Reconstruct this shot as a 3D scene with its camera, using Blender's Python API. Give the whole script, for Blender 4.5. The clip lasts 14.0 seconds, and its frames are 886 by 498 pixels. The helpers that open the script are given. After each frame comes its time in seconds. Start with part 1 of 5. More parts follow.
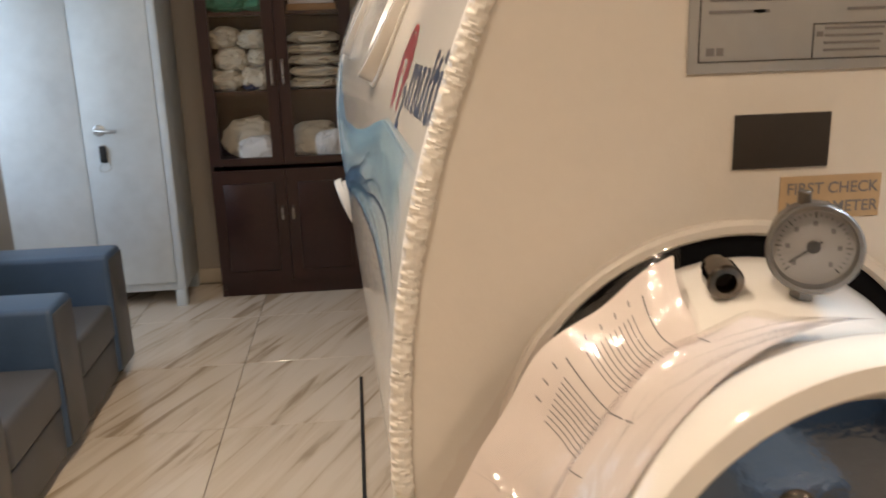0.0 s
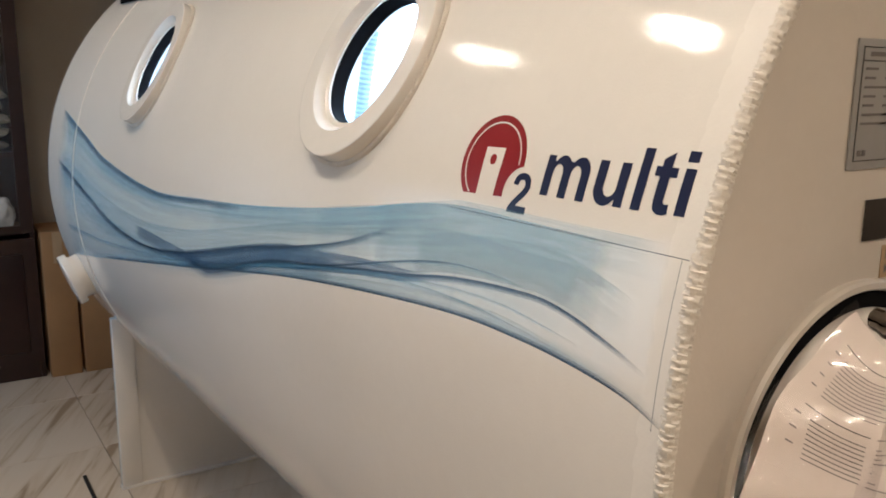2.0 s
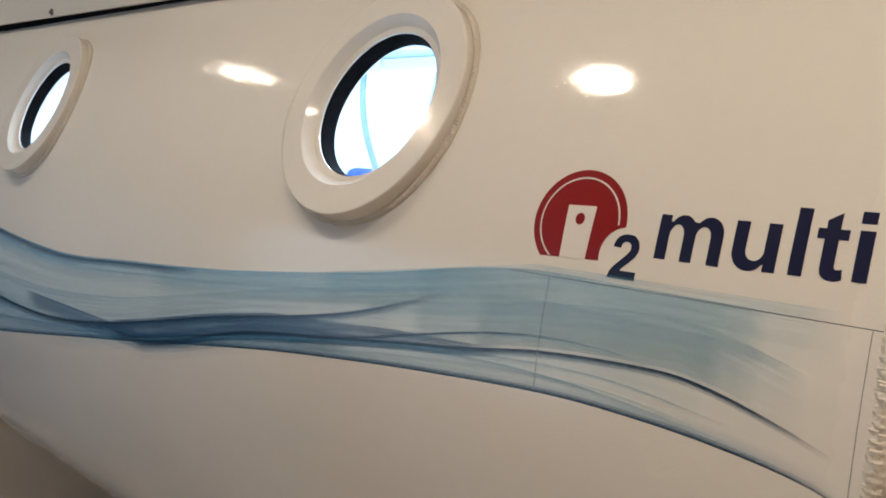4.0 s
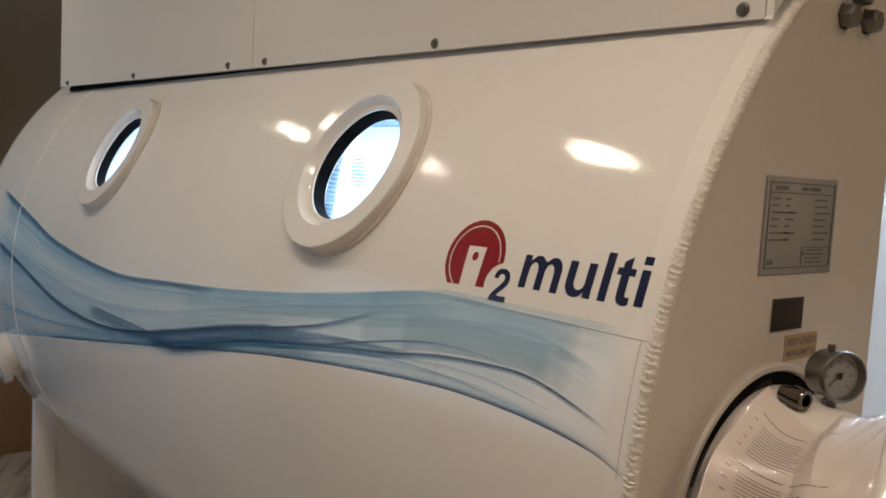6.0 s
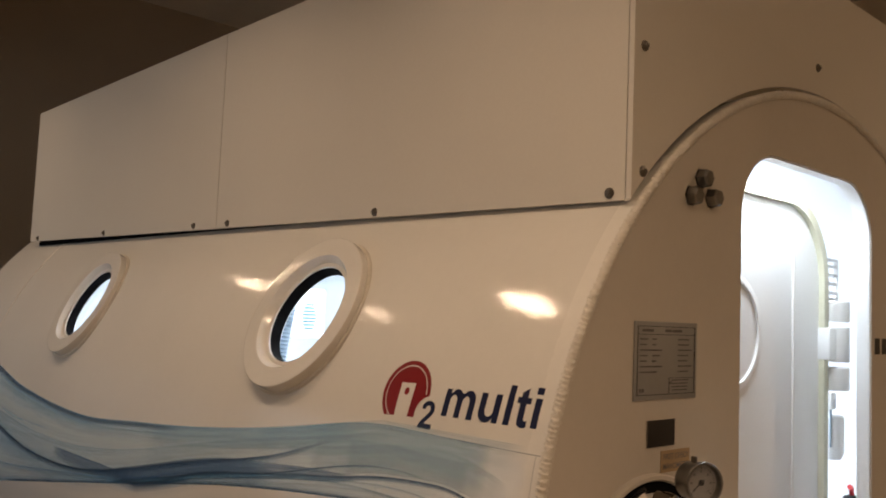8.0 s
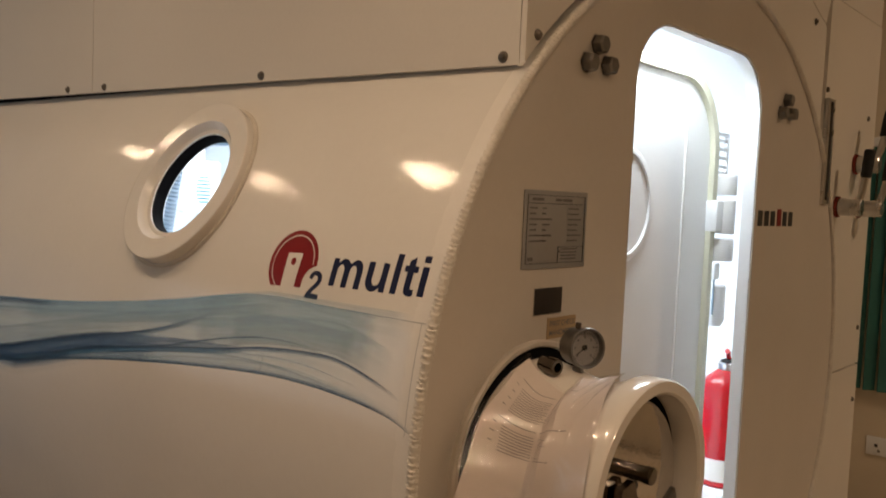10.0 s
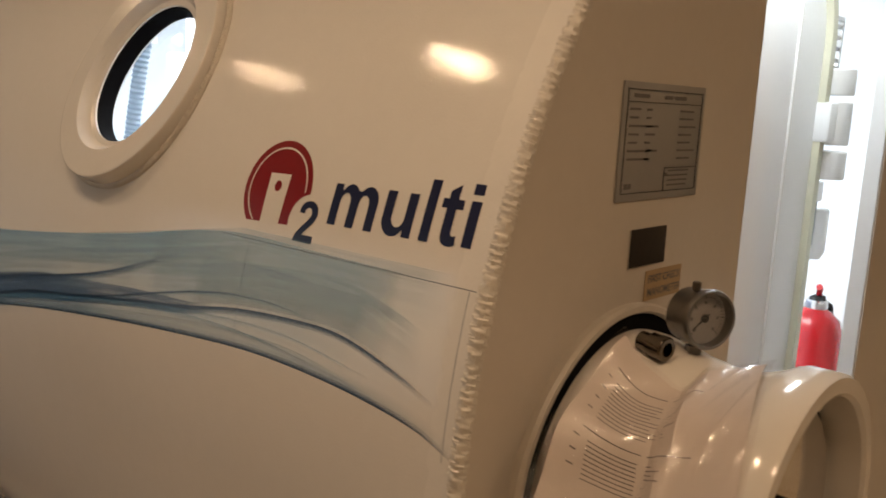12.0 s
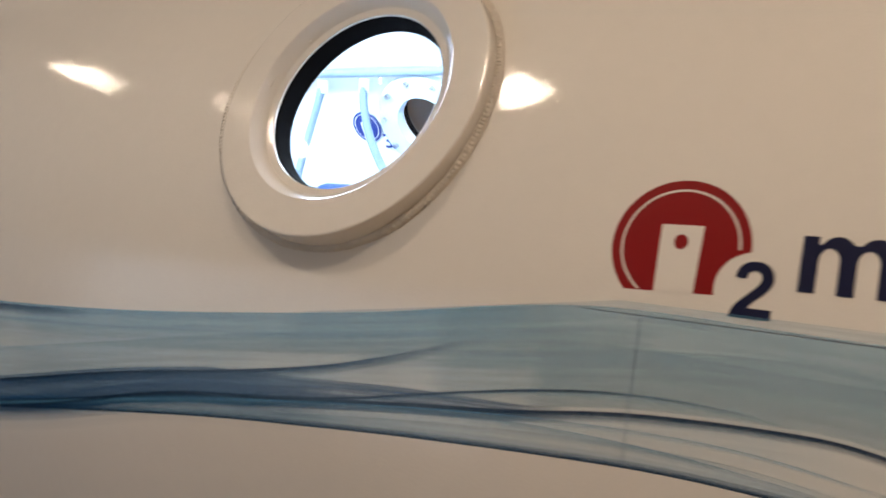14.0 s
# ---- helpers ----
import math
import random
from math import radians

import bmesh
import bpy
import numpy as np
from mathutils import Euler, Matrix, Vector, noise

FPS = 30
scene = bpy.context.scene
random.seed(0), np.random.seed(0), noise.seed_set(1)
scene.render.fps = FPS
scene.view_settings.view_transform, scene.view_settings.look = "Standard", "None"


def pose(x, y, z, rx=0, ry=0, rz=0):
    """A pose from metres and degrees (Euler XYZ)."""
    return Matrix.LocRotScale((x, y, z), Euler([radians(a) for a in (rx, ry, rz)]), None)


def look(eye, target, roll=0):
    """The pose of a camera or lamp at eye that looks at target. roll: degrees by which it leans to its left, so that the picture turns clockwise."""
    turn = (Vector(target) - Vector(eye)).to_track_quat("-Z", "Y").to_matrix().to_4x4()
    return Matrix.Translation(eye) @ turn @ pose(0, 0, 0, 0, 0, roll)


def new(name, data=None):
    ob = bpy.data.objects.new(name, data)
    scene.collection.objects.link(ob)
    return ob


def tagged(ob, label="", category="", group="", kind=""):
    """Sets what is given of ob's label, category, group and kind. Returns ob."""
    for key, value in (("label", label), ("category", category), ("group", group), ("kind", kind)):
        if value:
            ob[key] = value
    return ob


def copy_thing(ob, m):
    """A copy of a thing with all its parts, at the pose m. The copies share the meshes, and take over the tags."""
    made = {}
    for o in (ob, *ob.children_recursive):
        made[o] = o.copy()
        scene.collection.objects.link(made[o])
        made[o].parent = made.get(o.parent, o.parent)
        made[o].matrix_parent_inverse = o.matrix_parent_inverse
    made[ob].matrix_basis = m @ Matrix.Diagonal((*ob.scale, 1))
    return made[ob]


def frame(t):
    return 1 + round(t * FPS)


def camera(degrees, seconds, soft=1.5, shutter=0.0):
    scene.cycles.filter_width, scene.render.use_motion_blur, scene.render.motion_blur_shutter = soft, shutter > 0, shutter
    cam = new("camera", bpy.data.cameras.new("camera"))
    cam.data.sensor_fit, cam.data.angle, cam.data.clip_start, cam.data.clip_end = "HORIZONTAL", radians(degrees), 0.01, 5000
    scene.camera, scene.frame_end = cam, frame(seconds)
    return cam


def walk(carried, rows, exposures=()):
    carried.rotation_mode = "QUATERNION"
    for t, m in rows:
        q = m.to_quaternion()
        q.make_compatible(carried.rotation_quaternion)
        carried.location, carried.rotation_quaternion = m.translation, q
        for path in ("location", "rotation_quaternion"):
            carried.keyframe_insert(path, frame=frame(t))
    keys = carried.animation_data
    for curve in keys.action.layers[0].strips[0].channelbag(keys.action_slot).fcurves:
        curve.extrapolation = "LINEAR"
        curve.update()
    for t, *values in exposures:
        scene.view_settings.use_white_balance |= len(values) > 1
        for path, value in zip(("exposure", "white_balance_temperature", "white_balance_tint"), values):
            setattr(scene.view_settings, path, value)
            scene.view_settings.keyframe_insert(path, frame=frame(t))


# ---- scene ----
# camera and its walk
cam = camera(55.6, 14.0, soft=1.7, shutter=0.4)
METRES, EYE, TILT, LEAN, TURN = 2.6, 1.5, -0.6, 0.0, -5.6
ROWS = [
    (0.0, 0.0, 0.0, 0.0, -0.44, -14.51, 1.69),
    (0.5, -0.0542, 0.0176, 0.0062, -8.52, -13.29, 0.86),
    (1.0, -0.1299, 0.0323, 0.0083, -20.06, -12.38, -0.88),
    (1.5, -0.1817, 0.0371, 0.0148, -24.37, -11.79, -1.43),
    (2.0, -0.1989, 0.0349, 0.0155, -26.9, -10.96, -0.3),
    (2.5, -0.2092, 0.0667, 0.0133, -30.47, -11.03, 0.71),
    (3.0, -0.228, 0.1099, 0.0195, -34.18, -10.3, 1.09),
    (3.5, -0.2513, 0.1396, 0.0226, -39.41, -9.18, 0.35),
    (6.0, -0.2695, -0.0021, 0.0215, -33.45, -4.48, -2.96),
    (6.5, -0.2887, -0.0315, 0.0256, -34.63, -2.71, -2.48),
    (7.0, -0.3022, -0.0558, 0.0258, -35.77, 0.31, -2.31),
    (7.5, -0.3102, -0.0739, 0.027, -36.06, 2.98, -1.93),
    (8.0, -0.3148, -0.0885, 0.0278, -36.68, 5.03, -1.99),
    (8.5, -0.3105, -0.0947, 0.0267, -39.18, 5.05, -2.56),
    (11.0, -0.2525, -0.046, 0.0183, -43.17, -7.85, -2.81),
    (11.5, -0.2138, 0.0075, 0.0165, -41.76, -8.86, -2.73),
    (12.0, -0.1962, 0.0428, 0.0201, -41.5, -9.6, -2.45),
    (12.5, -0.2066, 0.0829, 0.0183, -42.94, -9.39, -1.61),
    (13.0, -0.2417, 0.1389, 0.0228, -46.64, -7.93, -0.33),
    (13.5, -0.2624, 0.1844, 0.0152, -49.04, -6.53, -1.45),
    (14.0, -0.2596, 0.2458, 0.0052, -50.89, -5.62, -1.91),
]
EXPOSE = [(0.0, 0.90, 6150, 12), (0.5, 0.95, 6050, 11), (1.0, 0.82, 5700, 10), (1.5, 0.60, 5750, 10), (3.0, 0.44, 5800, 10), (3.5, 0.14, 5950, 10), (6.0, -0.06, 5950, 11), (6.5, -0.25, 6200, 13), (7.5, -0.57, 7500, 19), (8.5, -0.50, 7550, 20), (11.0, -0.54, 7650, 18), (12.0, -0.56, 8050, 19), (12.5, -0.64, 8300, 19), (13.0, -0.42, 7250, 18), (13.5, -0.20, 6500, 15), (14.0, -0.19, 6350, 15)]
walk(cam, [(t, pose(0, 0, EYE, TILT, LEAN, TURN) @ pose(METRES * x, METRES * y, METRES * z, 90 + pitch, roll, yaw)) for t, x, y, z, yaw, pitch, roll in ROWS], EXPOSE)

# world: a dim day outside a closed room
world = bpy.data.worlds.new("world")
scene.world = world
world.use_nodes = True
sky = world.node_tree.nodes.new("ShaderNodeTexSky")
sky.sky_type, sky.sun_disc, sky.sun_elevation, sky.sun_rotation = "NISHITA", False, radians(40), radians(200)
world.node_tree.links.new(sky.outputs[0], world.node_tree.nodes["Background"].inputs[0])
world.node_tree.nodes["Background"].inputs[1].default_value = 0.1

WARM, COOL, DAY = (1.0, 0.79, 0.56), (0.68, 0.87, 1.0), (0.66, 0.85, 1.0)


def lamp(name, kind, m, power, colour, size=0.1, size_y=None, spread=None, spot=None):
    data = bpy.data.lights.new(name, kind)
    data.energy, data.color = power, colour
    if kind == "AREA":
        data.shape, data.size = ("RECTANGLE" if size_y else "DISK"), size
        if size_y:
            data.size_y = size_y
        if spread:
            data.spread = radians(spread)
    else:
        data.shadow_soft_size = size
    if spot:
        data.spot_size, data.spot_blend = radians(spot), 0.6
    ob = new(name, data)
    ob.matrix_world = m
    return ob


# recessed downlights along the lowered ceiling: first three known, the rest unseen added fill
SOFFIT = 2.62
SPOTS = [(-0.50, 1.68), (-0.67, 2.62), (-0.40, 3.27), (-0.50, 0.63), (-1.3, -1.0), (0.55, -1.6), (-0.45, -0.35), (2.4, -1.3), (2.5, 1.6)]
POWER = [3.3, 1.7, 1.7, 4.6, 3, 3, 5.8, 26, 10]
for (lx, ly), watts in zip(SPOTS, POWER):
    lamp("downlight_or_fill_beam", "AREA", pose(lx, ly, (SOFFIT if lx < -0.28 else 3.5) - 0.012), watts, WARM, 0.075, spread=140)
# cool fill for the locker, from an unseen window added in the side wall
lamp("unseen_window_fill", "AREA", look((-2.28, 3.4, 1.45), (0.0, 3.4, 1.42)), 11, DAY, 2.5, 1.25)
# strip lights inside the chamber
lamp("chamber_light", "AREA", pose(0.9, 1.9, 1.955), 58, COOL, 0.25, 2.2)
lamp("entry_light", "AREA", pose(0.92, 0.71, 1.975), 6.5, COOL, 0.36, 0.10)


# ---------------------------------------------------------------- materials
def material(name, colour, rough=0.5, metal=0.0, coat=0.0, vary=0.08, scale=6.0, grain=120.0, bump=0.05, bump_scale=None, rough_vary=0.1, spec=0.5):
    mat = bpy.data.materials.new(name)
    mat.use_nodes = True
    nt = mat.node_tree
    b = nt.nodes["Principled BSDF"]
    b.inputs["Roughness"].default_value, b.inputs["Metallic"].default_value = rough, metal
    b.inputs["Coat Weight"].default_value = coat
    b.inputs["Specular IOR Level"].default_value = spec
    tc = nt.nodes.new("ShaderNodeTexCoord")
    n1 = nt.nodes.new("ShaderNodeTexNoise")
    n1.inputs["Scale"].default_value, n1.inputs["Detail"].default_value = scale, 5
    n2 = nt.nodes.new("ShaderNodeTexNoise")
    n2.inputs["Scale"].default_value, n2.inputs["Detail"].default_value = grain, 3
    nt.links.new(tc.outputs["Object"], n1.inputs["Vector"])
    nt.links.new(tc.outputs["Object"], n2.inputs["Vector"])
    mix = nt.nodes.new("ShaderNodeMath")
    mix.operation = "MULTIPLY_ADD"
    nt.links.new(n2.outputs["Fac"], mix.inputs[0])
    mix.inputs[1].default_value = 0.4
    nt.links.new(n1.outputs["Fac"], mix.inputs[2])
    ramp = nt.nodes.new("ShaderNodeMapRange")
    ramp.inputs[1].default_value, ramp.inputs[2].default_value = 0.4, 1.0
    ramp.inputs[3].default_value, ramp.inputs[4].default_value = 1 - vary, 1 + vary
    nt.links.new(mix.outputs[0], ramp.inputs[0])
    mul = nt.nodes.new("ShaderNodeVectorMath")
    mul.operation = "SCALE"
    mul.inputs[0].default_value = colour
    nt.links.new(ramp.outputs[0], mul.inputs["Scale"])
    nt.links.new(mul.outputs[0], b.inputs["Base Color"])
    rr = nt.nodes.new("ShaderNodeMapRange")
    rr.inputs[3].default_value, rr.inputs[4].default_value = max(0.02, rough - rough_vary * rough), rough + rough_vary * rough
    nt.links.new(n1.outputs["Fac"], rr.inputs[0])
    nt.links.new(rr.outputs[0], b.inputs["Roughness"])
    if bump:
        bp = nt.nodes.new("ShaderNodeBump")
        bp.inputs["Strength"].default_value, bp.inputs["Distance"].default_value = bump, 0.002
        n3 = n2
        if bump_scale:
            n3 = nt.nodes.new("ShaderNodeTexNoise")
            n3.inputs["Scale"].default_value, n3.inputs["Detail"].default_value = bump_scale, 2
            nt.links.new(tc.outputs["Object"], n3.inputs["Vector"])
        nt.links.new(n3.outputs["Fac"], bp.inputs["Height"])
        nt.links.new(bp.outputs[0], b.inputs["Normal"])
    return mat


def glow(name, colour, strength):
    mat = bpy.data.materials.new(name)
    mat.use_nodes = True
    b = mat.node_tree.nodes["Principled BSDF"]
    b.inputs["Emission Color"].default_value = (*colour, 1)
    b.inputs["Emission Strength"].default_value = strength
    return mat


def glass(name, tint=(1, 1, 1), rough=0.0, shine=0.04, crinkle=0.0):
    mat = bpy.data.materials.new(name)
    mat.use_nodes = True
    nt = mat.node_tree
    nt.nodes.remove(nt.nodes["Principled BSDF"])
    out = nt.nodes["Material Output"]
    tr = nt.nodes.new("ShaderNodeBsdfTransparent")
    tr.inputs[0].default_value = (*tint, 1)
    gl = nt.nodes.new("ShaderNodeBsdfGlossy")
    gl.inputs["Roughness"].default_value = rough
    if crinkle:
        tc = nt.nodes.new("ShaderNodeTexCoord")
        nz = nt.nodes.new("ShaderNodeTexNoise")
        nz.inputs["Scale"].default_value, nz.inputs["Detail"].default_value, nz.inputs["Distortion"].default_value = 26, 3, 1.5
        nt.links.new(tc.outputs["Object"], nz.inputs["Vector"])
        bp = nt.nodes.new("ShaderNodeBump")
        bp.inputs["Strength"].default_value, bp.inputs["Distance"].default_value = crinkle, 0.02
        nt.links.new(nz.outputs["Fac"], bp.inputs["Height"])
        nt.links.new(bp.outputs[0], gl.inputs["Normal"])
    lw = nt.nodes.new("ShaderNodeLayerWeight")
    lw.inputs[0].default_value = 0.5
    pw = nt.nodes.new("ShaderNodeMath")
    pw.operation = "POWER"
    nt.links.new(lw.outputs["Facing"], pw.inputs[0])
    pw.inputs[1].default_value = 5.0
    fr = nt.nodes.new("ShaderNodeMath")
    fr.operation = "MULTIPLY_ADD"
    nt.links.new(pw.outputs[0], fr.inputs[0])
    fr.inputs[1].default_value, fr.inputs[2].default_value = 0.85, shine
    mx = nt.nodes.new("ShaderNodeMixShader")
    nt.links.new(fr.outputs[0], mx.inputs[0])
    nt.links.new(tr.outputs[0], mx.inputs[1])
    nt.links.new(gl.outputs[0], mx.inputs[2])
    nt.links.new(mx.outputs[0], out.inputs[0])
    return mat


def print_film(name, colour, strength, power, streak=0.5, seed=0.0, pale=1.0):
    """Translucent printed vinyl: strongest along one edge, streaked along its length."""
    mat = bpy.data.materials.new(name)
    mat.use_nodes = True
    nt = mat.node_tree
    b = nt.nodes["Principled BSDF"]
    b.inputs["Base Color"].default_value = (*colour, 1)
    b.inputs["Roughness"].default_value = 0.22
    uv = nt.nodes.new("ShaderNodeUVMap")
    sep = nt.nodes.new("ShaderNodeSeparateXYZ")
    nt.links.new(uv.outputs[0], sep.inputs[0])

    def m(op, a, c):
        n = nt.nodes.new("ShaderNodeMath")
        n.operation = op
        n.use_clamp = op != "POWER"
        for i, v in enumerate((a, c)):
            if isinstance(v, (int, float)):
                n.inputs[i].default_value = v
            else:
                nt.links.new(v, n.inputs[i])
        return n.outputs[0]

    edge = m("POWER", m("SUBTRACT", 1.0, sep.outputs[1]), power)
    ends = m("MULTIPLY", m("MULTIPLY", sep.outputs[0], 18.0), m("MULTIPLY", m("SUBTRACT", 1.0, sep.outputs[0]), 18.0))
    mp = nt.nodes.new("ShaderNodeMapping")
    mp.inputs["Scale"].default_value = (3.0, 9.0, 1)
    mp.inputs["Location"].default_value = (seed, seed * 1.7, 0)
    nt.links.new(uv.outputs[0], mp.inputs[0])
    nz = nt.nodes.new("ShaderNodeTexNoise")
    nz.inputs["Scale"].default_value, nz.inputs["Detail"].default_value, nz.inputs["Distortion"].default_value = 1.0, 6, 0.8
    nt.links.new(mp.outputs[0], nz.inputs["Vector"])
    rg = nt.nodes.new("ShaderNodeMapRange")
    rg.inputs[1].default_value, rg.inputs[2].default_value = 0.3, 0.7
    rg.inputs[3].default_value, rg.inputs[4].default_value = 1 - streak, 1.0
    nt.links.new(nz.outputs["Fac"], rg.inputs[0])
    a = m("MULTIPLY", m("MULTIPLY", edge, rg.outputs[0]), strength)
    a = m("MULTIPLY", a, ends)
    if pale < 1:
        grow = nt.nodes.new("ShaderNodeMapRange")
        grow.inputs[1].default_value, grow.inputs[2].default_value = 0.05, 0.50
        grow.inputs[3].default_value, grow.inputs[4].default_value = pale, 1.0
        nt.links.new(sep.outputs[0], grow.inputs[0])
        a = m("MULTIPLY", a, grow.outputs[0])
    nt.links.new(a, b.inputs["Alpha"])
    return mat


HULL = material("white_enamel", (0.80, 0.77, 0.73), 0.045, vary=0.03, scale=3, grain=60, bump=0.085, bump_scale=330, spec=0.5)
BARREL = material("smooth_white_enamel", (0.75, 0.71, 0.66), 0.12, vary=0.03, scale=5, grain=60, bump=0.03, bump_scale=200)
# White enamel darkened to stand in for weaker light on the end plate.
PLATE = material("darkened_white_enamel", (0.62, 0.57, 0.51), 0.38, vary=0.04, scale=5, grain=90, bump=0.10, bump_scale=160)
WELD = material("painted_weld", (0.69, 0.65, 0.59), 0.34, vary=0.10, scale=40, bump=0.5, bump_scale=300)
SHEET = material("cream_sheet_metal", (0.74, 0.70, 0.64), 0.40, vary=0.04, scale=2, grain=150, bump=0.05)
LINER = material("chamber_inner_white", (0.82, 0.85, 0.88), 0.35, vary=0.03)
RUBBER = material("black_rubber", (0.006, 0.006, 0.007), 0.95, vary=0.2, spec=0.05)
RIMPAINT = material("dull_rim_enamel", (0.79, 0.76, 0.72), 0.45, vary=0.04, scale=6, grain=60, bump=0.1, bump_scale=200)
RINGPAINT = material("porthole_enamel", (0.80, 0.77, 0.73), 0.10, vary=0.04, scale=6, grain=60, bump=0.08, bump_scale=330)
SEAL = material("cream_seal", (0.62, 0.62, 0.50), 0.6)
STEEL = material("brushed_steel", (0.55, 0.54, 0.52), 0.28, 1.0, vary=0.1, scale=30)
DARKSTEEL = material("dull_steel", (0.22, 0.21, 0.20), 0.38, 0.9, vary=0.2, scale=40)
CHROME = material("dark_polished_steel", (0.16, 0.14, 0.12), 0.14, 1.0, vary=0.15, scale=40)
BRASSY = material("tarnished_bolt", (0.16, 0.14, 0.12), 0.45, 0.8)
GLASS = glass("clear_glass")
DIALGLASS = glass("dial_glass")
NAVY = material("navy_vinyl", (0.008, 0.012, 0.05), 0.3, vary=0.05)
RED = material("red_vinyl", (0.25, 0.006, 0.008), 0.3, vary=0.05)
WHITEVINYL = material("white_vinyl", (0.80, 0.77, 0.74), 0.25, vary=0.02)
BLUEVINYL = material("blue_vinyl", (0.01, 0.03, 0.20), 0.3)
INK = material("black_print", (0.03, 0.028, 0.028), 0.5)
GREYINK = material("grey_print", (0.16, 0.15, 0.15), 0.6)
PLATEMETAL = material("anodised_data_plate", (0.36, 0.36, 0.36), 0.42, 0.35, vary=0.06, scale=12)
BROWNPATCH = material("dark_brown_patch", (0.022, 0.016, 0.012), 0.75, vary=0.2, scale=30, bump=0.2)
TAN = material("tan_label", (0.44, 0.31, 0.18), 0.6, vary=0.10, scale=20)
PAPER = material("white_paper", (0.64, 0.575, 0.53), 0.6, vary=0.04, scale=14, bump=0.1, bump_scale=40)
WOOD = material("dark_mahogany", (0.030, 0.011, 0.009), 0.30, vary=0.35, scale=4, grain=40)
LOCKER = material("grey_blue_locker_paint", (0.60, 0.645, 0.67), 0.32, vary=0.15, scale=2.2, grain=14, bump=0.05)
BLACK = material("deep_black", (0.01, 0.01, 0.01), 0.7)
BLUELEATHER = material("slate_blue_leatherette", (0.060, 0.105, 0.185), 0.42, vary=0.12, scale=8, bump=0.12, bump_scale=220)
GREYLEATHER = material("grey_leatherette", (0.095, 0.095, 0.10), 0.42, vary=0.12, scale=8, bump=0.12, bump_scale=220)
# Linen colour lowered to hold the shade inside the cupboard.
CLOTH = material("shaded_white_linen", (0.50, 0.45, 0.36), 0.85, vary=0.12, scale=18, bump=0.4, bump_scale=60)
GREENCLOTH = material("green_cloth", (0.05, 0.22, 0.13), 0.85, vary=0.2, scale=20, bump=0.4)
NAVYCLOTH = material("navy_cloth", (0.02, 0.03, 0.08), 0.85, vary=0.2, scale=20, bump=0.4)
# Bag white lowered as well, for the cupboard's shade.
POLY = material("shaded_white_bag_plastic", (0.62, 0.63, 0.64), 0.25, vary=0.08, scale=20, bump=0.5, bump_scale=40)
CARD = material("brown_cardboard", (0.36, 0.20, 0.09), 0.8, vary=0.1, scale=8, bump=0.1)
WALL = material("cream_wall_paint", (0.62, 0.54, 0.42), 0.5, vary=0.05, scale=2, grain=200, bump=0.1)
FARWALL = material("glossy_wall_panel", (0.42, 0.37, 0.31), 0.18, vary=0.05, scale=2, grain=80, bump=0.02)
CEIL = material("ceiling_paint", (0.66, 0.61, 0.54), 0.7, vary=0.04)
EXTRED = material("extinguisher_red", (0.44, 0.008, 0.012), 0.25, vary=0.04)
WHITEPLASTIC = material("white_plastic", (0.78, 0.79, 0.80), 0.35, vary=0.03)
HOSE = material("grey_blue_hose", (0.20, 0.27, 0.33), 0.5)
HOSEPALE = material("pale_blue_flange_paint", (0.52, 0.60, 0.68), 0.4)
SEATBLUE = material("blue_seat", (0.03, 0.08, 0.30), 0.5)
TEAL = material("teal_blind", (0.02, 0.13, 0.12), 0.5, vary=0.2, scale=5)
ORANGE = material("red_orange_disc", (0.22, 0.02, 0.012), 0.5)
SPOTGLOW = glow("downlight_glow", WARM, 60)
TUBEGLOW = glow("strip_glow", COOL, 12)


def tile_material():
    mat = material("veined_floor_tile", (0.60, 0.50, 0.39), 0.05, vary=0.05, scale=3, bump=0.0)
    nt = mat.node_tree
    b = nt.nodes["Principled BSDF"]
    tc = nt.nodes.new("ShaderNodeTexCoord")
    info = nt.nodes.new("ShaderNodeObjectInfo")
    off = nt.nodes.new("ShaderNodeVectorMath")
    off.operation = "MULTIPLY_ADD"
    nt.links.new(info.outputs["Random"], off.inputs[0])
    off.inputs[1].default_value = (7, 13, 3)
    nt.links.new(tc.outputs["Object"], off.inputs[2])
    mp = nt.nodes.new("ShaderNodeMapping")
    mp.inputs["Scale"].default_value = (1.3, 15.0, 1.0)
    turn = nt.nodes.new("ShaderNodeMapping")
    turn.inputs["Rotation"].default_value = (0, 0, radians(-65))
    nt.links.new(off.outputs[0], turn.inputs[0])
    nt.links.new(turn.outputs[0], mp.inputs[0])
    nz = nt.nodes.new("ShaderNodeTexNoise")
    nz.inputs["Scale"].default_value, nz.inputs["Detail"].default_value, nz.inputs["Distortion"].default_value = 1.0, 5, 0.5
    nt.links.new(mp.outputs[0], nz.inputs["Vector"])
    cr = nt.nodes.new("ShaderNodeValToRGB")
    e = cr.color_ramp.elements
    e[0].position, e[0].color = 0.33, (0.40, 0.31, 0.22, 1)
    e[1].position, e[1].color = 0.56, (0.70, 0.61, 0.50, 1)
    e.new(0.42).color = (0.63, 0.53, 0.41, 1)
    nt.links.new(nz.outputs["Fac"], cr.inputs[0])
    nt.links.new(cr.outputs[0], b.inputs["Base Color"])
    return mat


TILE = tile_material()
GROUT = material("grout", (0.22, 0.18, 0.14), 0.8)


# ---------------------------------------------------------------- builders
def thing(name, label, category, x=0, y=0, z=0, group="", kind=""):
    ob = new(name)
    ob.location = (x, y, z)
    bpy.context.view_layer.update()
    return tagged(ob, label, category, group, kind)


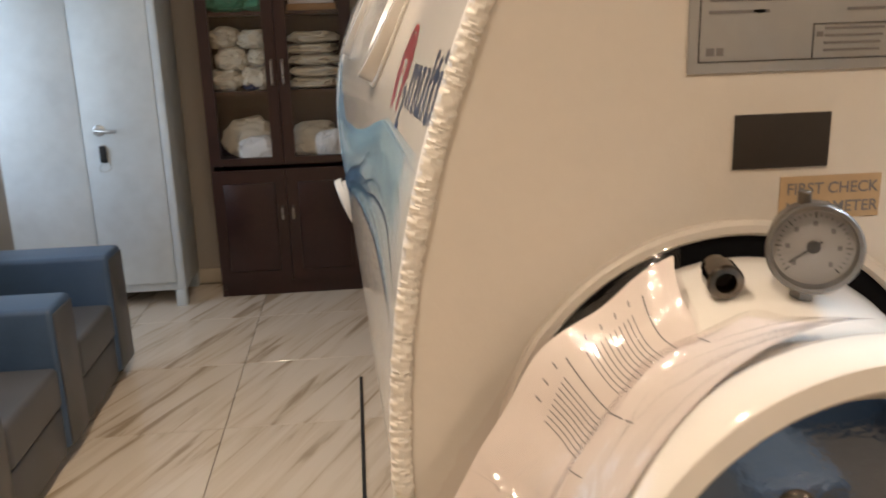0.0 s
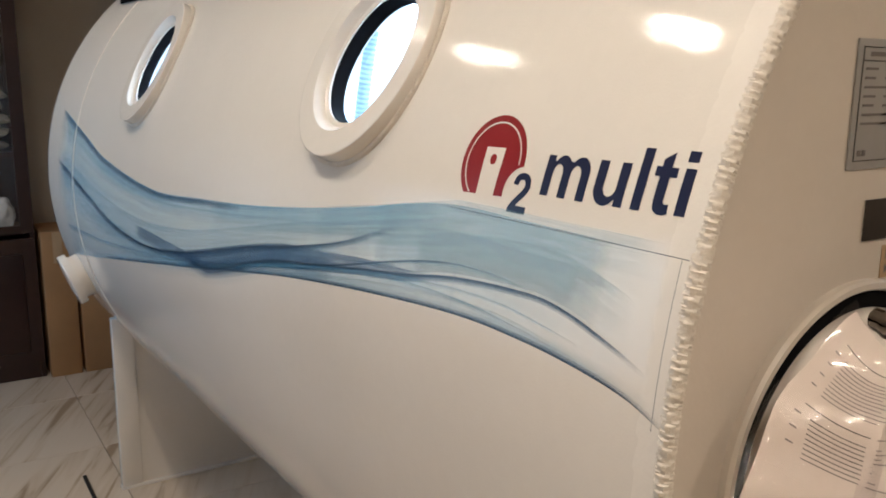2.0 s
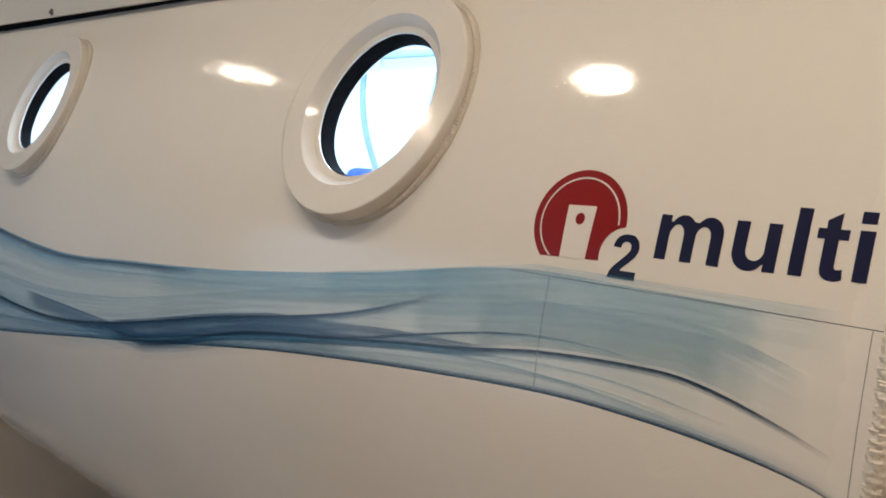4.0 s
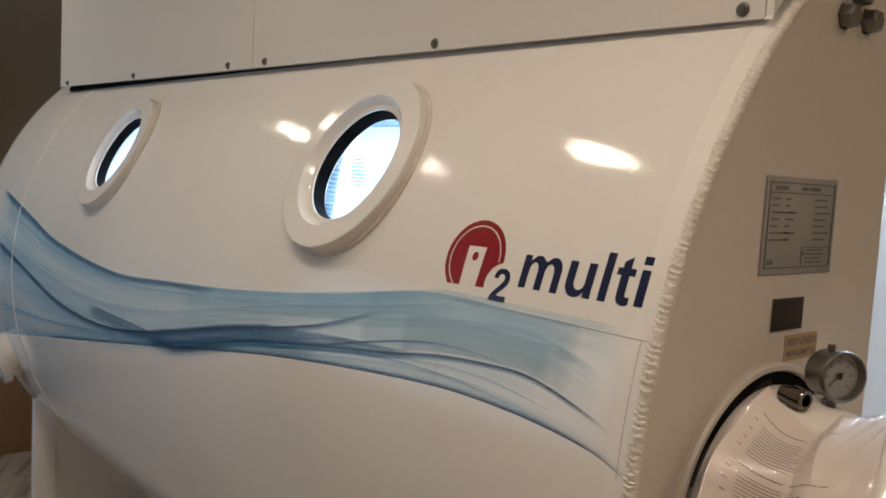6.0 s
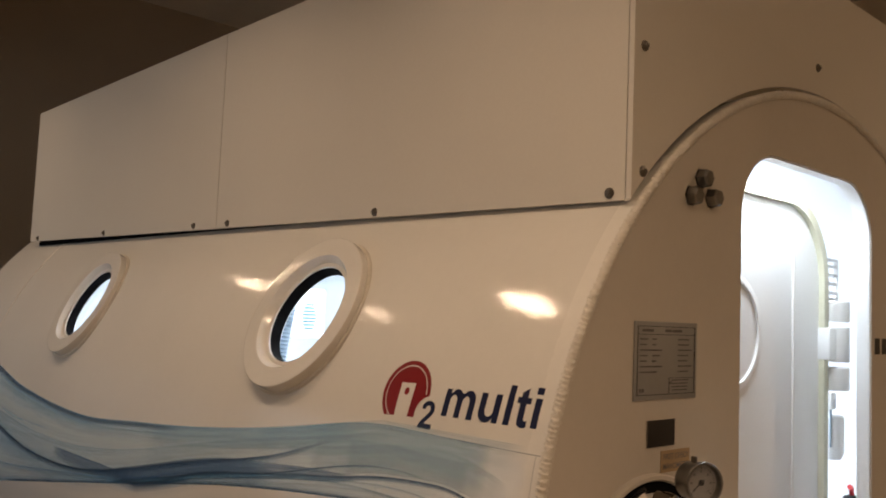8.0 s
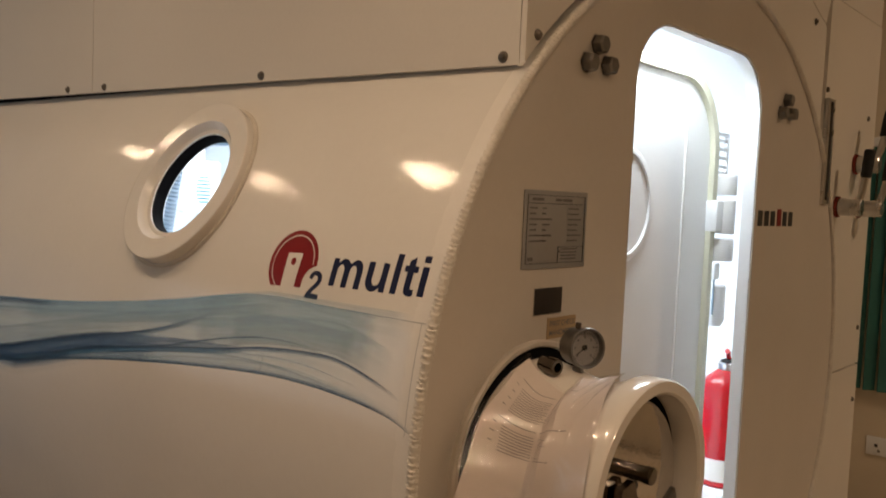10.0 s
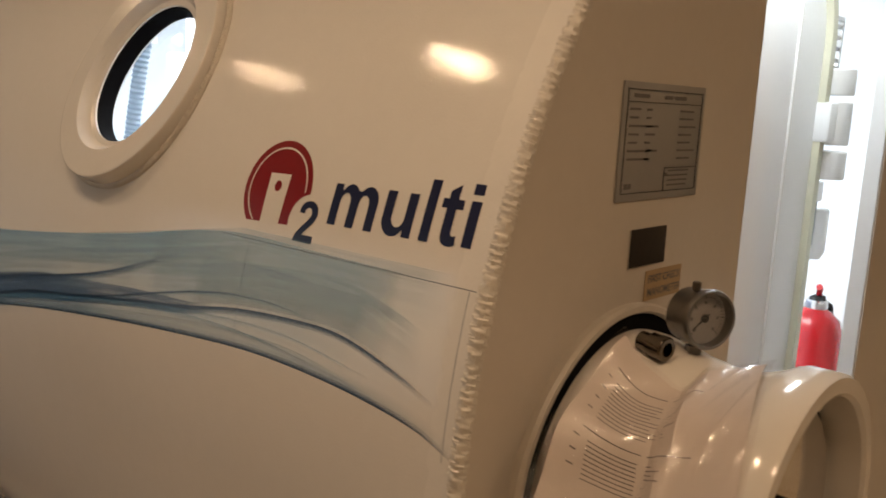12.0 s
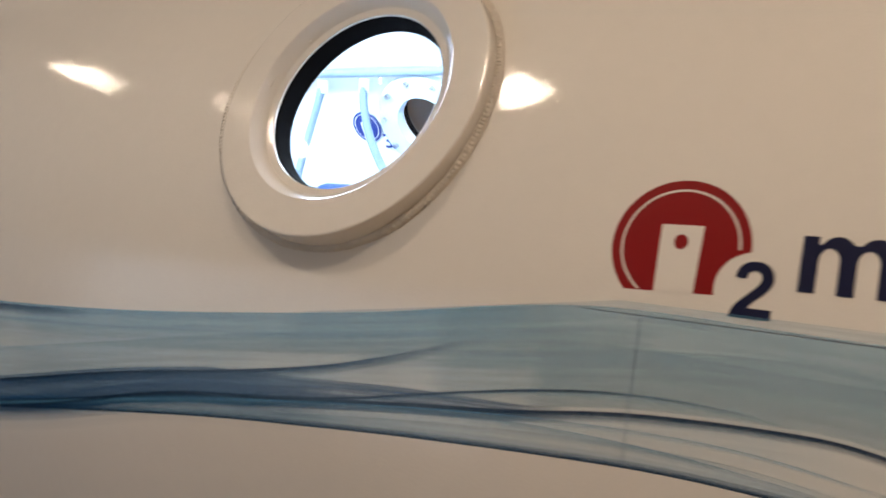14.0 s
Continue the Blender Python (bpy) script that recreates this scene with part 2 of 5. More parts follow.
def mesh_of(bm, name, mats, smooth=True, angle=35):
    me = bpy.data.meshes.new(name)
    bmesh.ops.recalc_face_normals(bm, faces=bm.faces)
    if smooth:
        for f in bm.faces:
            f.smooth = True
        for e in bm.edges:
            if len(e.link_faces) == 2 and e.calc_face_angle(0) > radians(angle):
                e.smooth = False
    bm.to_mesh(me)
    bm.free()
    for m in (mats if isinstance(mats, (list, tuple)) else [mats]):
        me.materials.append(m)
    return me


def part(name, bm, mat, parent, label="", smooth=True):
    ob = new(name, mesh_of(bm, name, mat, smooth))
    ob.parent = parent
    root = parent
    m = Matrix.Identity(4)
    while root:
        m = root.matrix_parent_inverse @ root.matrix_basis @ m
        root = root.parent
    ob.matrix_parent_inverse = m.inverted()
    return tagged(ob, label)


def solid(name, bm, mat, label, category, kind="", group="", smooth=True):
    return tagged(new(name, mesh_of(bm, name, mat, smooth)), label, category, group, kind)


def box(x0, x1, y0, y1, z0, z1, bevel=0.0, seg=2, bm=None):
    one = bmesh.new()
    bmesh.ops.create_cube(one, size=1, matrix=Matrix.Translation(((x0 + x1) / 2, (y0 + y1) / 2, (z0 + z1) / 2)) @ Matrix.Diagonal((abs(x1 - x0), abs(y1 - y0), abs(z1 - z0), 1)))
    if bevel:
        bmesh.ops.bevel(one, geom=one.edges[:], offset=bevel, segments=seg, affect="EDGES", profile=0.5)
    return join(bm, one)


def join(bm, one):
    if bm is None:
        return one
    me = bpy.data.meshes.new("tmp")
    one.to_mesh(me)
    one.free()
    bm.from_mesh(me)
    bpy.data.meshes.remove(me)
    return bm


def axis_matrix(p, d):
    return Matrix.Translation(p) @ Vector(d).to_track_quat("Z", "Y").to_matrix().to_4x4()


def lathe(profile, m, seg=48, bm=None, closed=False):
    """A solid of revolution: profile of (radius, height) about the local z of m."""
    one = bmesh.new()
    rings = []
    for r, h in profile:
        if r < 1e-6:
            rings.append([one.verts.new(m @ Vector((0, 0, h)))])
        else:
            rings.append([one.verts.new(m @ Vector((r * math.cos(2 * math.pi * i / seg), r * math.sin(2 * math.pi * i / seg), h))) for i in range(seg)])
    pairs = list(zip(rings, rings[1:])) + ([(rings[-1], rings[0])] if closed else [])
    for a, b in pairs:
        for i in range(seg):
            j = (i + 1) % seg
            q = [a[i % len(a)], a[j % len(a)], b[j % len(b)], b[i % len(b)]]
            q = [v for k, v in enumerate(q) if v not in q[:k]]
            if len(q) > 2:
                one.faces.new(q)
    return join(bm, one)


def rod(p, q, r, seg=16, bm=None, chamfer=0.0):
    d = Vector(q) - Vector(p)
    n, c = d.length, chamfer
    prof = [(0, 0), (r - c, 0), (r, c), (r, n - c), (r - c, n), (0, n)] if c else [(0, 0), (r, 0), (r, n), (0, n)]
    return lathe(prof, axis_matrix(p, d), seg, bm)


def tube(points, r, seg=10, bm=None, rad=None):
    """A round tube along points; rad(k) may vary the radius with the place k in 0..1."""
    one = bmesh.new()
    pts = [Vector(p) for p in points]
    rings, last = [], None
    for i, p in enumerate(pts):
        d = (pts[min(i + 1, len(pts) - 1)] - pts[max(i - 1, 0)]).normalized()
        side = (last - d * last.dot(d)).normalized() if last else d.orthogonal().normalized()
        last = side
        up = d.cross(side)
        k = r * (rad(i / (len(pts) - 1)) if rad else 1)
        rings.append([one.verts.new(p + k * (math.cos(2 * math.pi * j / seg) * side + math.sin(2 * math.pi * j / seg) * up)) for j in range(seg)])
    for a, b in zip(rings, rings[1:]):
        for j in range(seg):
            one.faces.new((a[j], a[(j + 1) % seg], b[(j + 1) % seg], b[j]))
    one.faces.new(rings[0][::-1])
    one.faces.new(rings[-1])
    return join(bm, one)


def slab(loops, y0, y1, bm=None):
    """An upright plate between y0 and y1: an outline of (x, z) with holes."""
    one = bmesh.new()
    edges = []
    for loop in loops:
        vs = [one.verts.new((x, y0, z)) for x, z in loop]
        edges += [one.edges.new((vs[i], vs[(i + 1) % len(vs)])) for i in range(len(vs))]
    bmesh.ops.triangle_fill(one, edges=edges, use_beauty=True, use_dissolve=False)
    ext = bmesh.ops.extrude_face_region(one, geom=one.faces[:])
    bmesh.ops.translate(one, verts=[v for v in ext["geom"] if isinstance(v, bmesh.types.BMVert)], vec=(0, y1 - y0, 0))
    return join(bm, one)


def ring_points(cx, cz, r, a0=0, a1=360, n=96):
    full = abs(a1 - a0) >= 360
    return [(cx + r * math.cos(radians(a0 + (a1 - a0) * i / (n if full else n - 1))), cz + r * math.sin(radians(a0 + (a1 - a0) * i / (n if full else n - 1)))) for i in range(n)]


def rounded(x0, x1, z0, z1, r, n=12):
    pts = []
    for cx, cz, a in ((x1 - r, z0 + r, -90), (x1 - r, z1 - r, 0), (x0 + r, z1 - r, 90), (x0 + r, z0 + r, 180)):
        pts += [(cx + r * math.cos(radians(a + 90 * i / n)), cz + r * math.sin(radians(a + 90 * i / n))) for i in range(n + 1)]
    return pts


def words(text, size, m, thick=0.0, shear=0.0, space=1.0):
    """Built-in font as a bmesh of flat letters, placed by m or by a function of (u, v)."""
    cu = bpy.data.curves.new("letters", "FONT")
    cu.body, cu.size, cu.offset, cu.shear, cu.space_character = text, size, thick, shear, space
    ob = bpy.data.objects.new("letters", cu)
    scene.collection.objects.link(ob)
    bpy.context.view_layer.update()
    me = bpy.data.meshes.new_from_object(ob.evaluated_get(bpy.context.evaluated_depsgraph_get()))
    bm = bmesh.new()
    bm.from_mesh(me)
    bpy.data.objects.remove(ob)
    bpy.data.curves.remove(cu)
    bpy.data.meshes.remove(me)
    for v in bm.verts:
        v.co = m(v.co.x, v.co.y) if callable(m) else m @ v.co
    return bm


# ---------------------------------------------------------------- the chamber's measures
CX, CZ, R = 0.905, 1.165, 0.889          # axis and radius of the shell
FRONT, BACK, HEAD = 0.607, 3.45, 0.45    # front plate, start and depth of the dished end


def axis_x(y):
    """The shell stands a little askew to its front plate."""
    return CX - 0.033 * (y - FRONT)


def shell_radius(y):
    return R if y < BACK else R * math.sqrt(max(0.0, 1 - ((y - BACK) / HEAD) ** 2))


def on_shell(y, z, out=0.0):
    """The point on the shell's near side at length y and at the height that z has on the straight part."""
    a = math.asin(max(-1, min(1, (z - CZ) / R)))
    r = shell_radius(y) + out
    return Vector((axis_x(y) - r * math.cos(a), y, CZ + r * math.sin(a)))


def wrapped(y, z, out):
    """Flat artwork laid on the shell: u towards the front plate, v upwards along the curve."""
    a0 = math.asin((z - CZ) / R)
    return lambda u, v: Vector((axis_x(y - u) - (R + out) * math.cos(a0 + v / R), y - u, CZ + (R + out) * math.sin(a0 + v / R)))


def spline(points):
    """A smooth height z over length y through a few points (y rising)."""
    ys, zs = zip(*points)

    def at(y):
        y = max(ys[0], min(ys[-1], y))
        i = max(0, min(len(ys) - 2, sum(1 for v in ys if v <= y) - 1))
        h = ys[i + 1] - ys[i]
        k = (y - ys[i]) / h
        g = lambda j: (zs[min(j + 1, len(zs) - 1)] - zs[max(j - 1, 0)]) / (ys[min(j + 1, len(ys) - 1)] - ys[max(j - 1, 0)])
        return (2 * k ** 3 - 3 * k ** 2 + 1) * zs[i] + (k ** 3 - 2 * k ** 2 + k) * h * g(i) + (3 * k ** 2 - 2 * k ** 3) * zs[i + 1] + (k ** 3 - k ** 2) * h * g(i + 1)
    return at


PORTS = [(1.2875, 27.2), (2.398, 27.25)]    # portholes: place along the shell and elevation


def port_frame(y, a, side=-1):
    n = Vector((side * math.cos(radians(a)), 0, math.sin(radians(a))))
    return axis_matrix(Vector((axis_x(y), y, CZ)) + n * R, n)


# ---------------------------------------------------------------- the room
bm = box(-2.5, 4.3, -3.2, 5.3, -0.12, -0.004)
floor = solid("floor", bm, GROUT, "grouted screed under polished veined tiles", "floor", "structure", smooth=False)
solid("wall_north", box(-2.5, 4.3, 5.06, 5.26, 0, 3.5), FARWALL, "glossy beige panelled end wall", "wall", "structure")
# the opening is unseen, added to go with the cool fill lamp
bm = box(-2.5, -2.3, -3.2, 2.1, 0, 3.5)
box(-2.5, -2.3, 4.7, 5.06, 0, 3.5, bm=bm)
box(-2.5, -2.3, 2.1, 4.7, 0, 0.8, bm=bm)
box(-2.5, -2.3, 2.1, 4.7, 2.1, 3.5, bm=bm)
solid("wall_west", bm, WALL, "cream painted wall with an added window opening", "wall", "structure")
solid("wall_east", box(4.1, 4.3, -3.2, 5.06, 0, 3.5), WALL, "cream painted side wall", "wall", "structure")
solid("wall_south", box(-2.3, 4.1, -3.2, -3.0, 0, 3.5), WALL, "cream painted wall", "wall", "structure")
solid("ceiling", box(-2.5, 4.3, -3.2, 5.26, 3.5, 3.6), CEIL, "plain ceiling", "ceiling", "structure")
solid("lowered_ceiling", box(-2.3, -0.28, -3.0, 5.05, SOFFIT, 3.49), CEIL, "lowered plaster ceiling over the walkway", "ceiling", "structure")
# pane of that added window
solid("added_window", box(-2.42, -2.40, 2.1, 4.7, 0.8, 2.1), GLASS, "clear pane of an unseen window added for the cool fill", "window", "structure").visible_shadow = False
solid("baseboard", box(-2.3, 4.1, 5.046, 5.06, 0, 0.09, 0.003), WALL, "cream skirting along the end wall", "baseboard", "structure")

# fittings for every lamp, the unseen added fill ones included
for lx, ly in SPOTS:
    z = SOFFIT if lx < -0.28 else 3.5
    d = thing("ceiling_light", "round recessed warm white downlight, some of the set added as fill", "ceiling light", lx, ly, z, group="ceiling downlights")
    part("bezel", lathe([(0.040, -0.001), (0.062, -0.001), (0.059, -0.008), (0.040, -0.006)], pose(lx, ly, z), 32, closed=True), WHITEPLASTIC, d)
    part("diffuser", lathe([(0, -0.003), (0.040, -0.003)], pose(lx, ly, z), 32), SPOTGLOW, d, "glowing warm diffuser")


# ---------------------------------------------------------------- the hyperbaric chamber
chamber = thing("hyperbaric_chamber", "white enamelled steel chamber with portholes and blue wave print", "pressure chamber", CX, 2.0, 0)


def shell_mesh(radius, ports_near, ports_far, hole, y_from, y_to, head):
    """The shell as a fine grid with holes where the portholes pass."""
    bm = bmesh.new()
    ys = list(np.arange(y_from, y_to, 0.03)) + [y_to]
    ys += [y_to + head * math.sin(radians(a)) for a in range(6, 90, 6)] if head else []
    n = 180
    frames = [port_frame(y, a).inverted() for y, a in ports_near] + [port_frame(y, a, 1).inverted() for y, a in ports_far]
    rows = []
    for y in ys:
        r = radius if y <= y_to else radius * math.sqrt(1 - ((y - y_to) / head) ** 2)
        rows.append([bm.verts.new((axis_x(y) + r * math.cos(2 * math.pi * i / n), y, CZ + r * math.sin(2 * math.pi * i / n))) for i in range(n)])
    for a, b in zip(rows, rows[1:]):
        for i in range(n):
            j = (i + 1) % n
            c = (a[i].co + a[j].co + b[i].co + b[j].co) / 4
            if any((q := f @ c).xy.length < hole and abs(q.z) < 0.2 for f in frames):
                continue
            bm.faces.new((a[i], a[j], b[j], b[i]))
    if head:
        bm.faces.new(rows[-1])
    return bm


FARPORTS = [(2.19, 33.0)]
part("shell", shell_mesh(R, PORTS, FARPORTS, 0.135, FRONT + 0.02, BACK, HEAD), HULL, chamber, "glossy white enamelled shell")
part("lining", shell_mesh(R - 0.02, PORTS, FARPORTS, 0.135, FRONT + 0.03, BACK, HEAD - 0.03), LINER, chamber, "white painted inner lining")

# front plate with its doorway
DOOR = rounded(0.565, 1.15, 0.42, 1.905, 0.13)
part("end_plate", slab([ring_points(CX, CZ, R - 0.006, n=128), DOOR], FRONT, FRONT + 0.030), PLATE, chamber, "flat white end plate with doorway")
part("plate_rim", slab([ring_points(CX, CZ, R + 0.001, n=160), ring_points(CX, CZ, R - 0.0062, n=160)], FRONT + 0.0005, FRONT + 0.031), RIMPAINT, chamber)


# Paler ring added over the doorway edge in place of light from inside.
part("lit_door_reveal", slab([rounded(0.5655, 1.1495, 0.4205, 1.9045, 0.1295), rounded(0.569, 1.146, 0.424, 1.901, 0.126)], FRONT + 0.003, FRONT + 0.0305), LINER, chamber, "paler ring on the doorway edge standing in for inner light")


def weld(points, r, lump, name, parent, closed=True, seed=0, step=0.0088):
    """A hand-laid bead: overlapping curved ripples, one each step, uneven in width and height."""
    bm = bmesh.new()
    pts = [Vector(p) for p in points]
    pitch = (pts[1] - pts[0]).length
    n, seg, rings = len(pts), 12, []
    for i, p in enumerate(pts):
        d = (pts[(i + 1) % n] - pts[i - 1]).normalized()
        s = d.orthogonal().normalized() if not rings else (side - d * side.dot(d)).normalized()
        side = s
        up = d.cross(s)
        wide = 1 + 0.30 * lump * noise.noise(p * 26 + Vector((seed, 0, 0)))
        along = i * pitch / step + 0.9 * noise.noise(p * 45 + Vector((0, seed, 0)))
        row = []
        for j in range(seg):
            t = 2 * math.pi * j / seg
            w = (along + 0.42 * math.sin(t - 0.6) + 0.25 * math.cos(2 * t)) % 1.0
            scale = (1 - w) ** 0.7 if w > 0.16 else (w / 0.16) * 0.885
            q = Vector((i * pitch * 210 + 1.6 * math.cos(t), 1.6 * math.sin(t), seed))
            k = r * (wide + lump * (0.62 * (scale - 0.5) + 0.34 * noise.noise(q)))
            row.append(bm.verts.new(p + k * (math.cos(t) * s + math.sin(t) * up)))
        rings.append(row)
    for a, b in zip(rings, rings[1:] + (rings[:1] if closed else [])):
        for j in range(seg):
            bm.faces.new((a[j], a[(j + 1) % seg], b[(j + 1) % seg], b[j]))
    return part(name, bm, WELD, parent, "lumpy white painted weld bead")


weld([(x, FRONT - 0.001, z) for x, z in ring_points(CX, CZ, R - 0.005, n=4400)], 0.0080, 0.48, "weld", chamber)
weld([(x, 3.03, z) for x, z in ring_points(axis_x(3.03), CZ, R - 0.001, n=600)], 0.0035, 0.3, "weld", chamber, seed=5)


# portholes
def porthole(parent, y, a, side=-1):
    m = port_frame(y, a, side)
    ring = [(0.152, -0.050), (0.1690, -0.050), (0.1690, 0.0070), (0.1690, 0.0086), (0.1688, 0.0096), (0.1682, 0.0103), (0.1672, 0.0107), (0.1656, 0.0107), (0.1296, 0.0107), (0.1284, 0.0107), (0.1276, 0.0101),
            (0.1268, 0.0093), (0.1172, -0.0030), (0.1166, -0.0037), (0.1156, -0.0042), (0.1094, -0.0048), (0.1080, -0.0058), (0.1076, -0.0072), (0.1076, -0.0350)]
    p = part("porthole", lathe(ring, m, 96, closed=True), RINGPAINT, parent, "thick white porthole ring")
    part("gasket", lathe([(0.1075, -0.0080), (0.1058, -0.0095), (0.1034, -0.031), (0.1075, -0.031)], m, 72, closed=True), RUBBER, p, "black rubber gasket")
    g = part("pane", lathe([(0, -0.028), (0.1038, -0.028)], m, 48), GLASS, p, "clear pane")
    g.visible_shadow = False
    pts = []
    for i in range(1200):
        t = 2 * math.pi * i / 1200
        q = m @ Vector((0.1725 * math.cos(t), 0.1725 * math.sin(t), 0))
        cx = axis_x(q.y)
        d = math.hypot(q.x - cx, q.z - CZ)
        pts.append((cx + (q.x - cx) * R / d, q.y, CZ + (q.z - CZ) * R / d))
    weld(pts, 0.0048, 0.5, "weld", p, seed=3, step=0.0045)
    return p


for y, a in PORTS:
    porthole(chamber, y, a)
for y, a in FARPORTS:
    porthole(chamber, y, a, 1)
    m = port_frame(y, a, 1)
    fl = part("flange", lathe([(0.095, -0.05), (0.172, -0.05), (0.172, -0.075), (0.169, -0.078), (0.10, -0.078)], m, 64, closed=True), HOSEPALE, chamber, "bolted inner porthole flange")
    for i in range(10):
        t = radians(36 * i + 10)
        part("bolt", rod(m @ Vector((0.15 * math.cos(t), 0.15 * math.sin(t), -0.07)), m @ Vector((0.15 * math.cos(t), 0.15 * math.sin(t), -0.09)), 0.009, 6), STEEL, fl)

# printed wave
TOP = spline([(0.609, 1.390), (0.80, 1.392), (0.98, 1.392), (1.20, 1.359), (1.37, 1.337), (1.563, 1.316), (1.80, 1.298), (2.149, 1.278), (2.613, 1.310), (2.872, 1.355), (3.30, 1.430)])
LOW = spline([(0.606, 1.242), (0.655, 1.258), (0.743, 1.269), (0.843, 1.273), (0.93, 1.271), (1.085, 1.258), (1.225, 1.243), (1.42, 1.218), (1.786, 1.159), (2.123, 1.105), (2.592, 1.030), (3.30, 0.915)])
FILM = [print_film("vinyl_pale", (0.27, 0.49, 0.64), 0.60, 0.25, 0.50, 1.0, 0.45), print_film("vinyl_mid", (0.10, 0.30, 0.47), 0.80, 1.3, 0.55, 4.0),
        print_film("vinyl_deep", (0.007, 0.048, 0.125), 1.0, 0.8, 0.10, 8.0), print_film("vinyl_haze", (0.16, 0.37, 0.53), 0.42, 0.9, 0.70, 12.0)]
layer = [0.0004]


def ribbon(a, b, y0, y1, mat, name="wave_stripe", n=110, across=20):
    """A strip of film between the heights a(y) (strong edge) and b(y)."""
    layer[0] += 0.00006
    bm = bmesh.new()
    uv = bm.loops.layers.uv.new("UVMap")
    rows = []
    for i in range(n + 1):
        y = y0 + (y1 - y0) * i / n
        rows.append([(bm.verts.new(on_shell(y, a(y) + (b(y) - a(y)) * j / across, layer[0])), (i / n, j / across)) for j in range(across + 1)])
    for p, q in zip(rows, rows[1:]):
        for j in range(across):
            vs = [p[j], p[j + 1], q[j + 1], q[j]]
            f = bm.faces.new([v for v, _ in vs])
            for lp, (_, c) in zip(f.loops, vs):
                lp[uv].uv = c
    ob = part(name, bm, mat, chamber)
    ob.visible_shadow = False
    return ob


def offset(c, d, d2=None, y0=0.6, y1=3.7):
    return lambda y: c(y) + d + ((d2 - d) * (y - y0) / (y1 - y0) if d2 is not None else 0)


S1 = spline([(1.059, 1.358), (1.149, 1.328), (1.237, 1.303), (1.339, 1.282), (1.539, 1.247), (1.79, 1.195), (1.943, 1.167), (2.12, 1.143), (2.325, 1.134), (2.564, 1.146), (2.848, 1.192), (3.30, 1.265)])
S3 = spline([(0.62, 1.281), (0.68, 1.301), (0.75, 1.318), (0.80, 1.322), (0.926, 1.314), (1.036, 1.297), (1.151, 1.282), (1.288, 1.262), (1.453, 1.239), (1.655, 1.189), (1.776, 1.163)])
S4 = spline([(0.78, 1.322), (0.851, 1.330), (0.928, 1.329), (1.007, 1.319), (1.093, 1.302), (1.217, 1.275), (1.45, 1.237), (1.70, 1.185), (2.0, 1.130)])
S5 = spline([(0.72, 1.276), (0.90, 1.290), (1.05, 1.287), (1.25, 1.268), (1.55, 1.215), (1.9, 1.155), (2.25, 1.115), (2.7, 1.07), (3.25, 1.04)])
S6 = spline([(0.95, 1.380), (1.15, 1.349), (1.35, 1.318), (1.60, 1.272), (1.9, 1.222), (2.25, 1.195), (2.65, 1.21), (3.2, 1.28)])
S7 = spline([(1.0, 1.370), (1.2, 1.338), (1.45, 1.309), (1.7, 1.286), (2.1, 1.262), (2.6, 1.285), (3.2, 1.37)])
ribbon(TOP, LOW, 0.613, 3.28, FILM[0], "wave_print", 160, 40)
ribbon(TOP, offset(TOP, -0.030, -0.075), 0.99, 3.28, FILM[1])
ribbon(LOW, offset(LOW, 0.016, 0.05), 0.600, 3.28, FILM[1])
ribbon(S1, offset(S1, -0.010, -0.13), 1.15, 3.28, FILM[1])
ribbon(S1, offset(S1, 0.012, 0.05), 1.3, 3.27, FILM[3])
ribbon(S3, offset(S3, -0.030, -0.05), 0.75, 2.2, FILM[3])
ribbon(S5, offset(S5, -0.004, -0.03), 0.72, 3.25, FILM[1])
ribbon(S6, offset(S6, -0.018, -0.07), 0.92, 3.2, FILM[3])
ribbon(S7, offset(S7, -0.012, -0.05), 0.95, 3.2, FILM[3])
ribbon(offset(S6, 0.02), offset(S6, -0.03, -0.06), 0.64, 1.3, FILM[3])
ribbon(TOP, lambda y: S3(y) - 0.004, 0.70, 1.75, FILM[3])
ribbon(lambda y: S3(y) + 0.05, S3, 0.66, 1.2, FILM[3])
SOLIDBLUE = print_film("vinyl_core", (0.014, 0.088, 0.22), 0.90, 0.5, 0.45, 20.0)
ribbon(offset(S3, 0.012), offset(S3, -0.022), 1.22, 2.3, SOLIDBLUE)
COREBLUE = print_film("vinyl_dark_core", (0.012, 0.080, 0.205), 0.85, 0.12, 0.50, 27.0)
ribbon(lambda y: S3(y) + 0.004 + (S1(y) - S3(y)) * min(1.0, max(0.0, (y - 1.0) / 0.40)) ** 1.5, lambda y: S3(y) - 0.010, 0.98, 1.90, COREBLUE)
ribbon(S1, lambda y: LOW(y) + 0.012, 1.30, 2.05, print_film("vinyl_soft_core", (0.035, 0.13, 0.29), 0.55, 0.15, 0.75, 33.0))
ribbon(offset(TOP, -0.003), offset(TOP, -0.009, -0.024), 1.60, 3.28, FILM[2])
ribbon(LOW, offset(LOW, 0.006, 0.010), 0.59, 2.7, FILM[2])
ribbon(S1, offset(S1, -0.006, -0.024), 1.06, 3.28, FILM[2])
ribbon(S3, offset(S3, -0.0055, -0.03), 0.635, 1.8, FILM[2])
ribbon(S4, offset(S4, -0.0035, -0.02), 0.80, 2.0, FILM[1])
ribbon(S4, offset(S4, -0.0018, -0.008), 0.84, 1.9, FILM[2])
S8 = spline([(0.72, 1.290), (0.85, 1.303), (1.0, 1.296), (1.2, 1.272), (1.45, 1.232), (1.8, 1.165)])
ribbon(S8, offset(S8, -0.003, -0.02), 0.72, 1.8, FILM[1])
ribbon(offset(S8, -0.012), offset(S8, -0.016, -0.03), 0.75, 1.7, FILM[3])
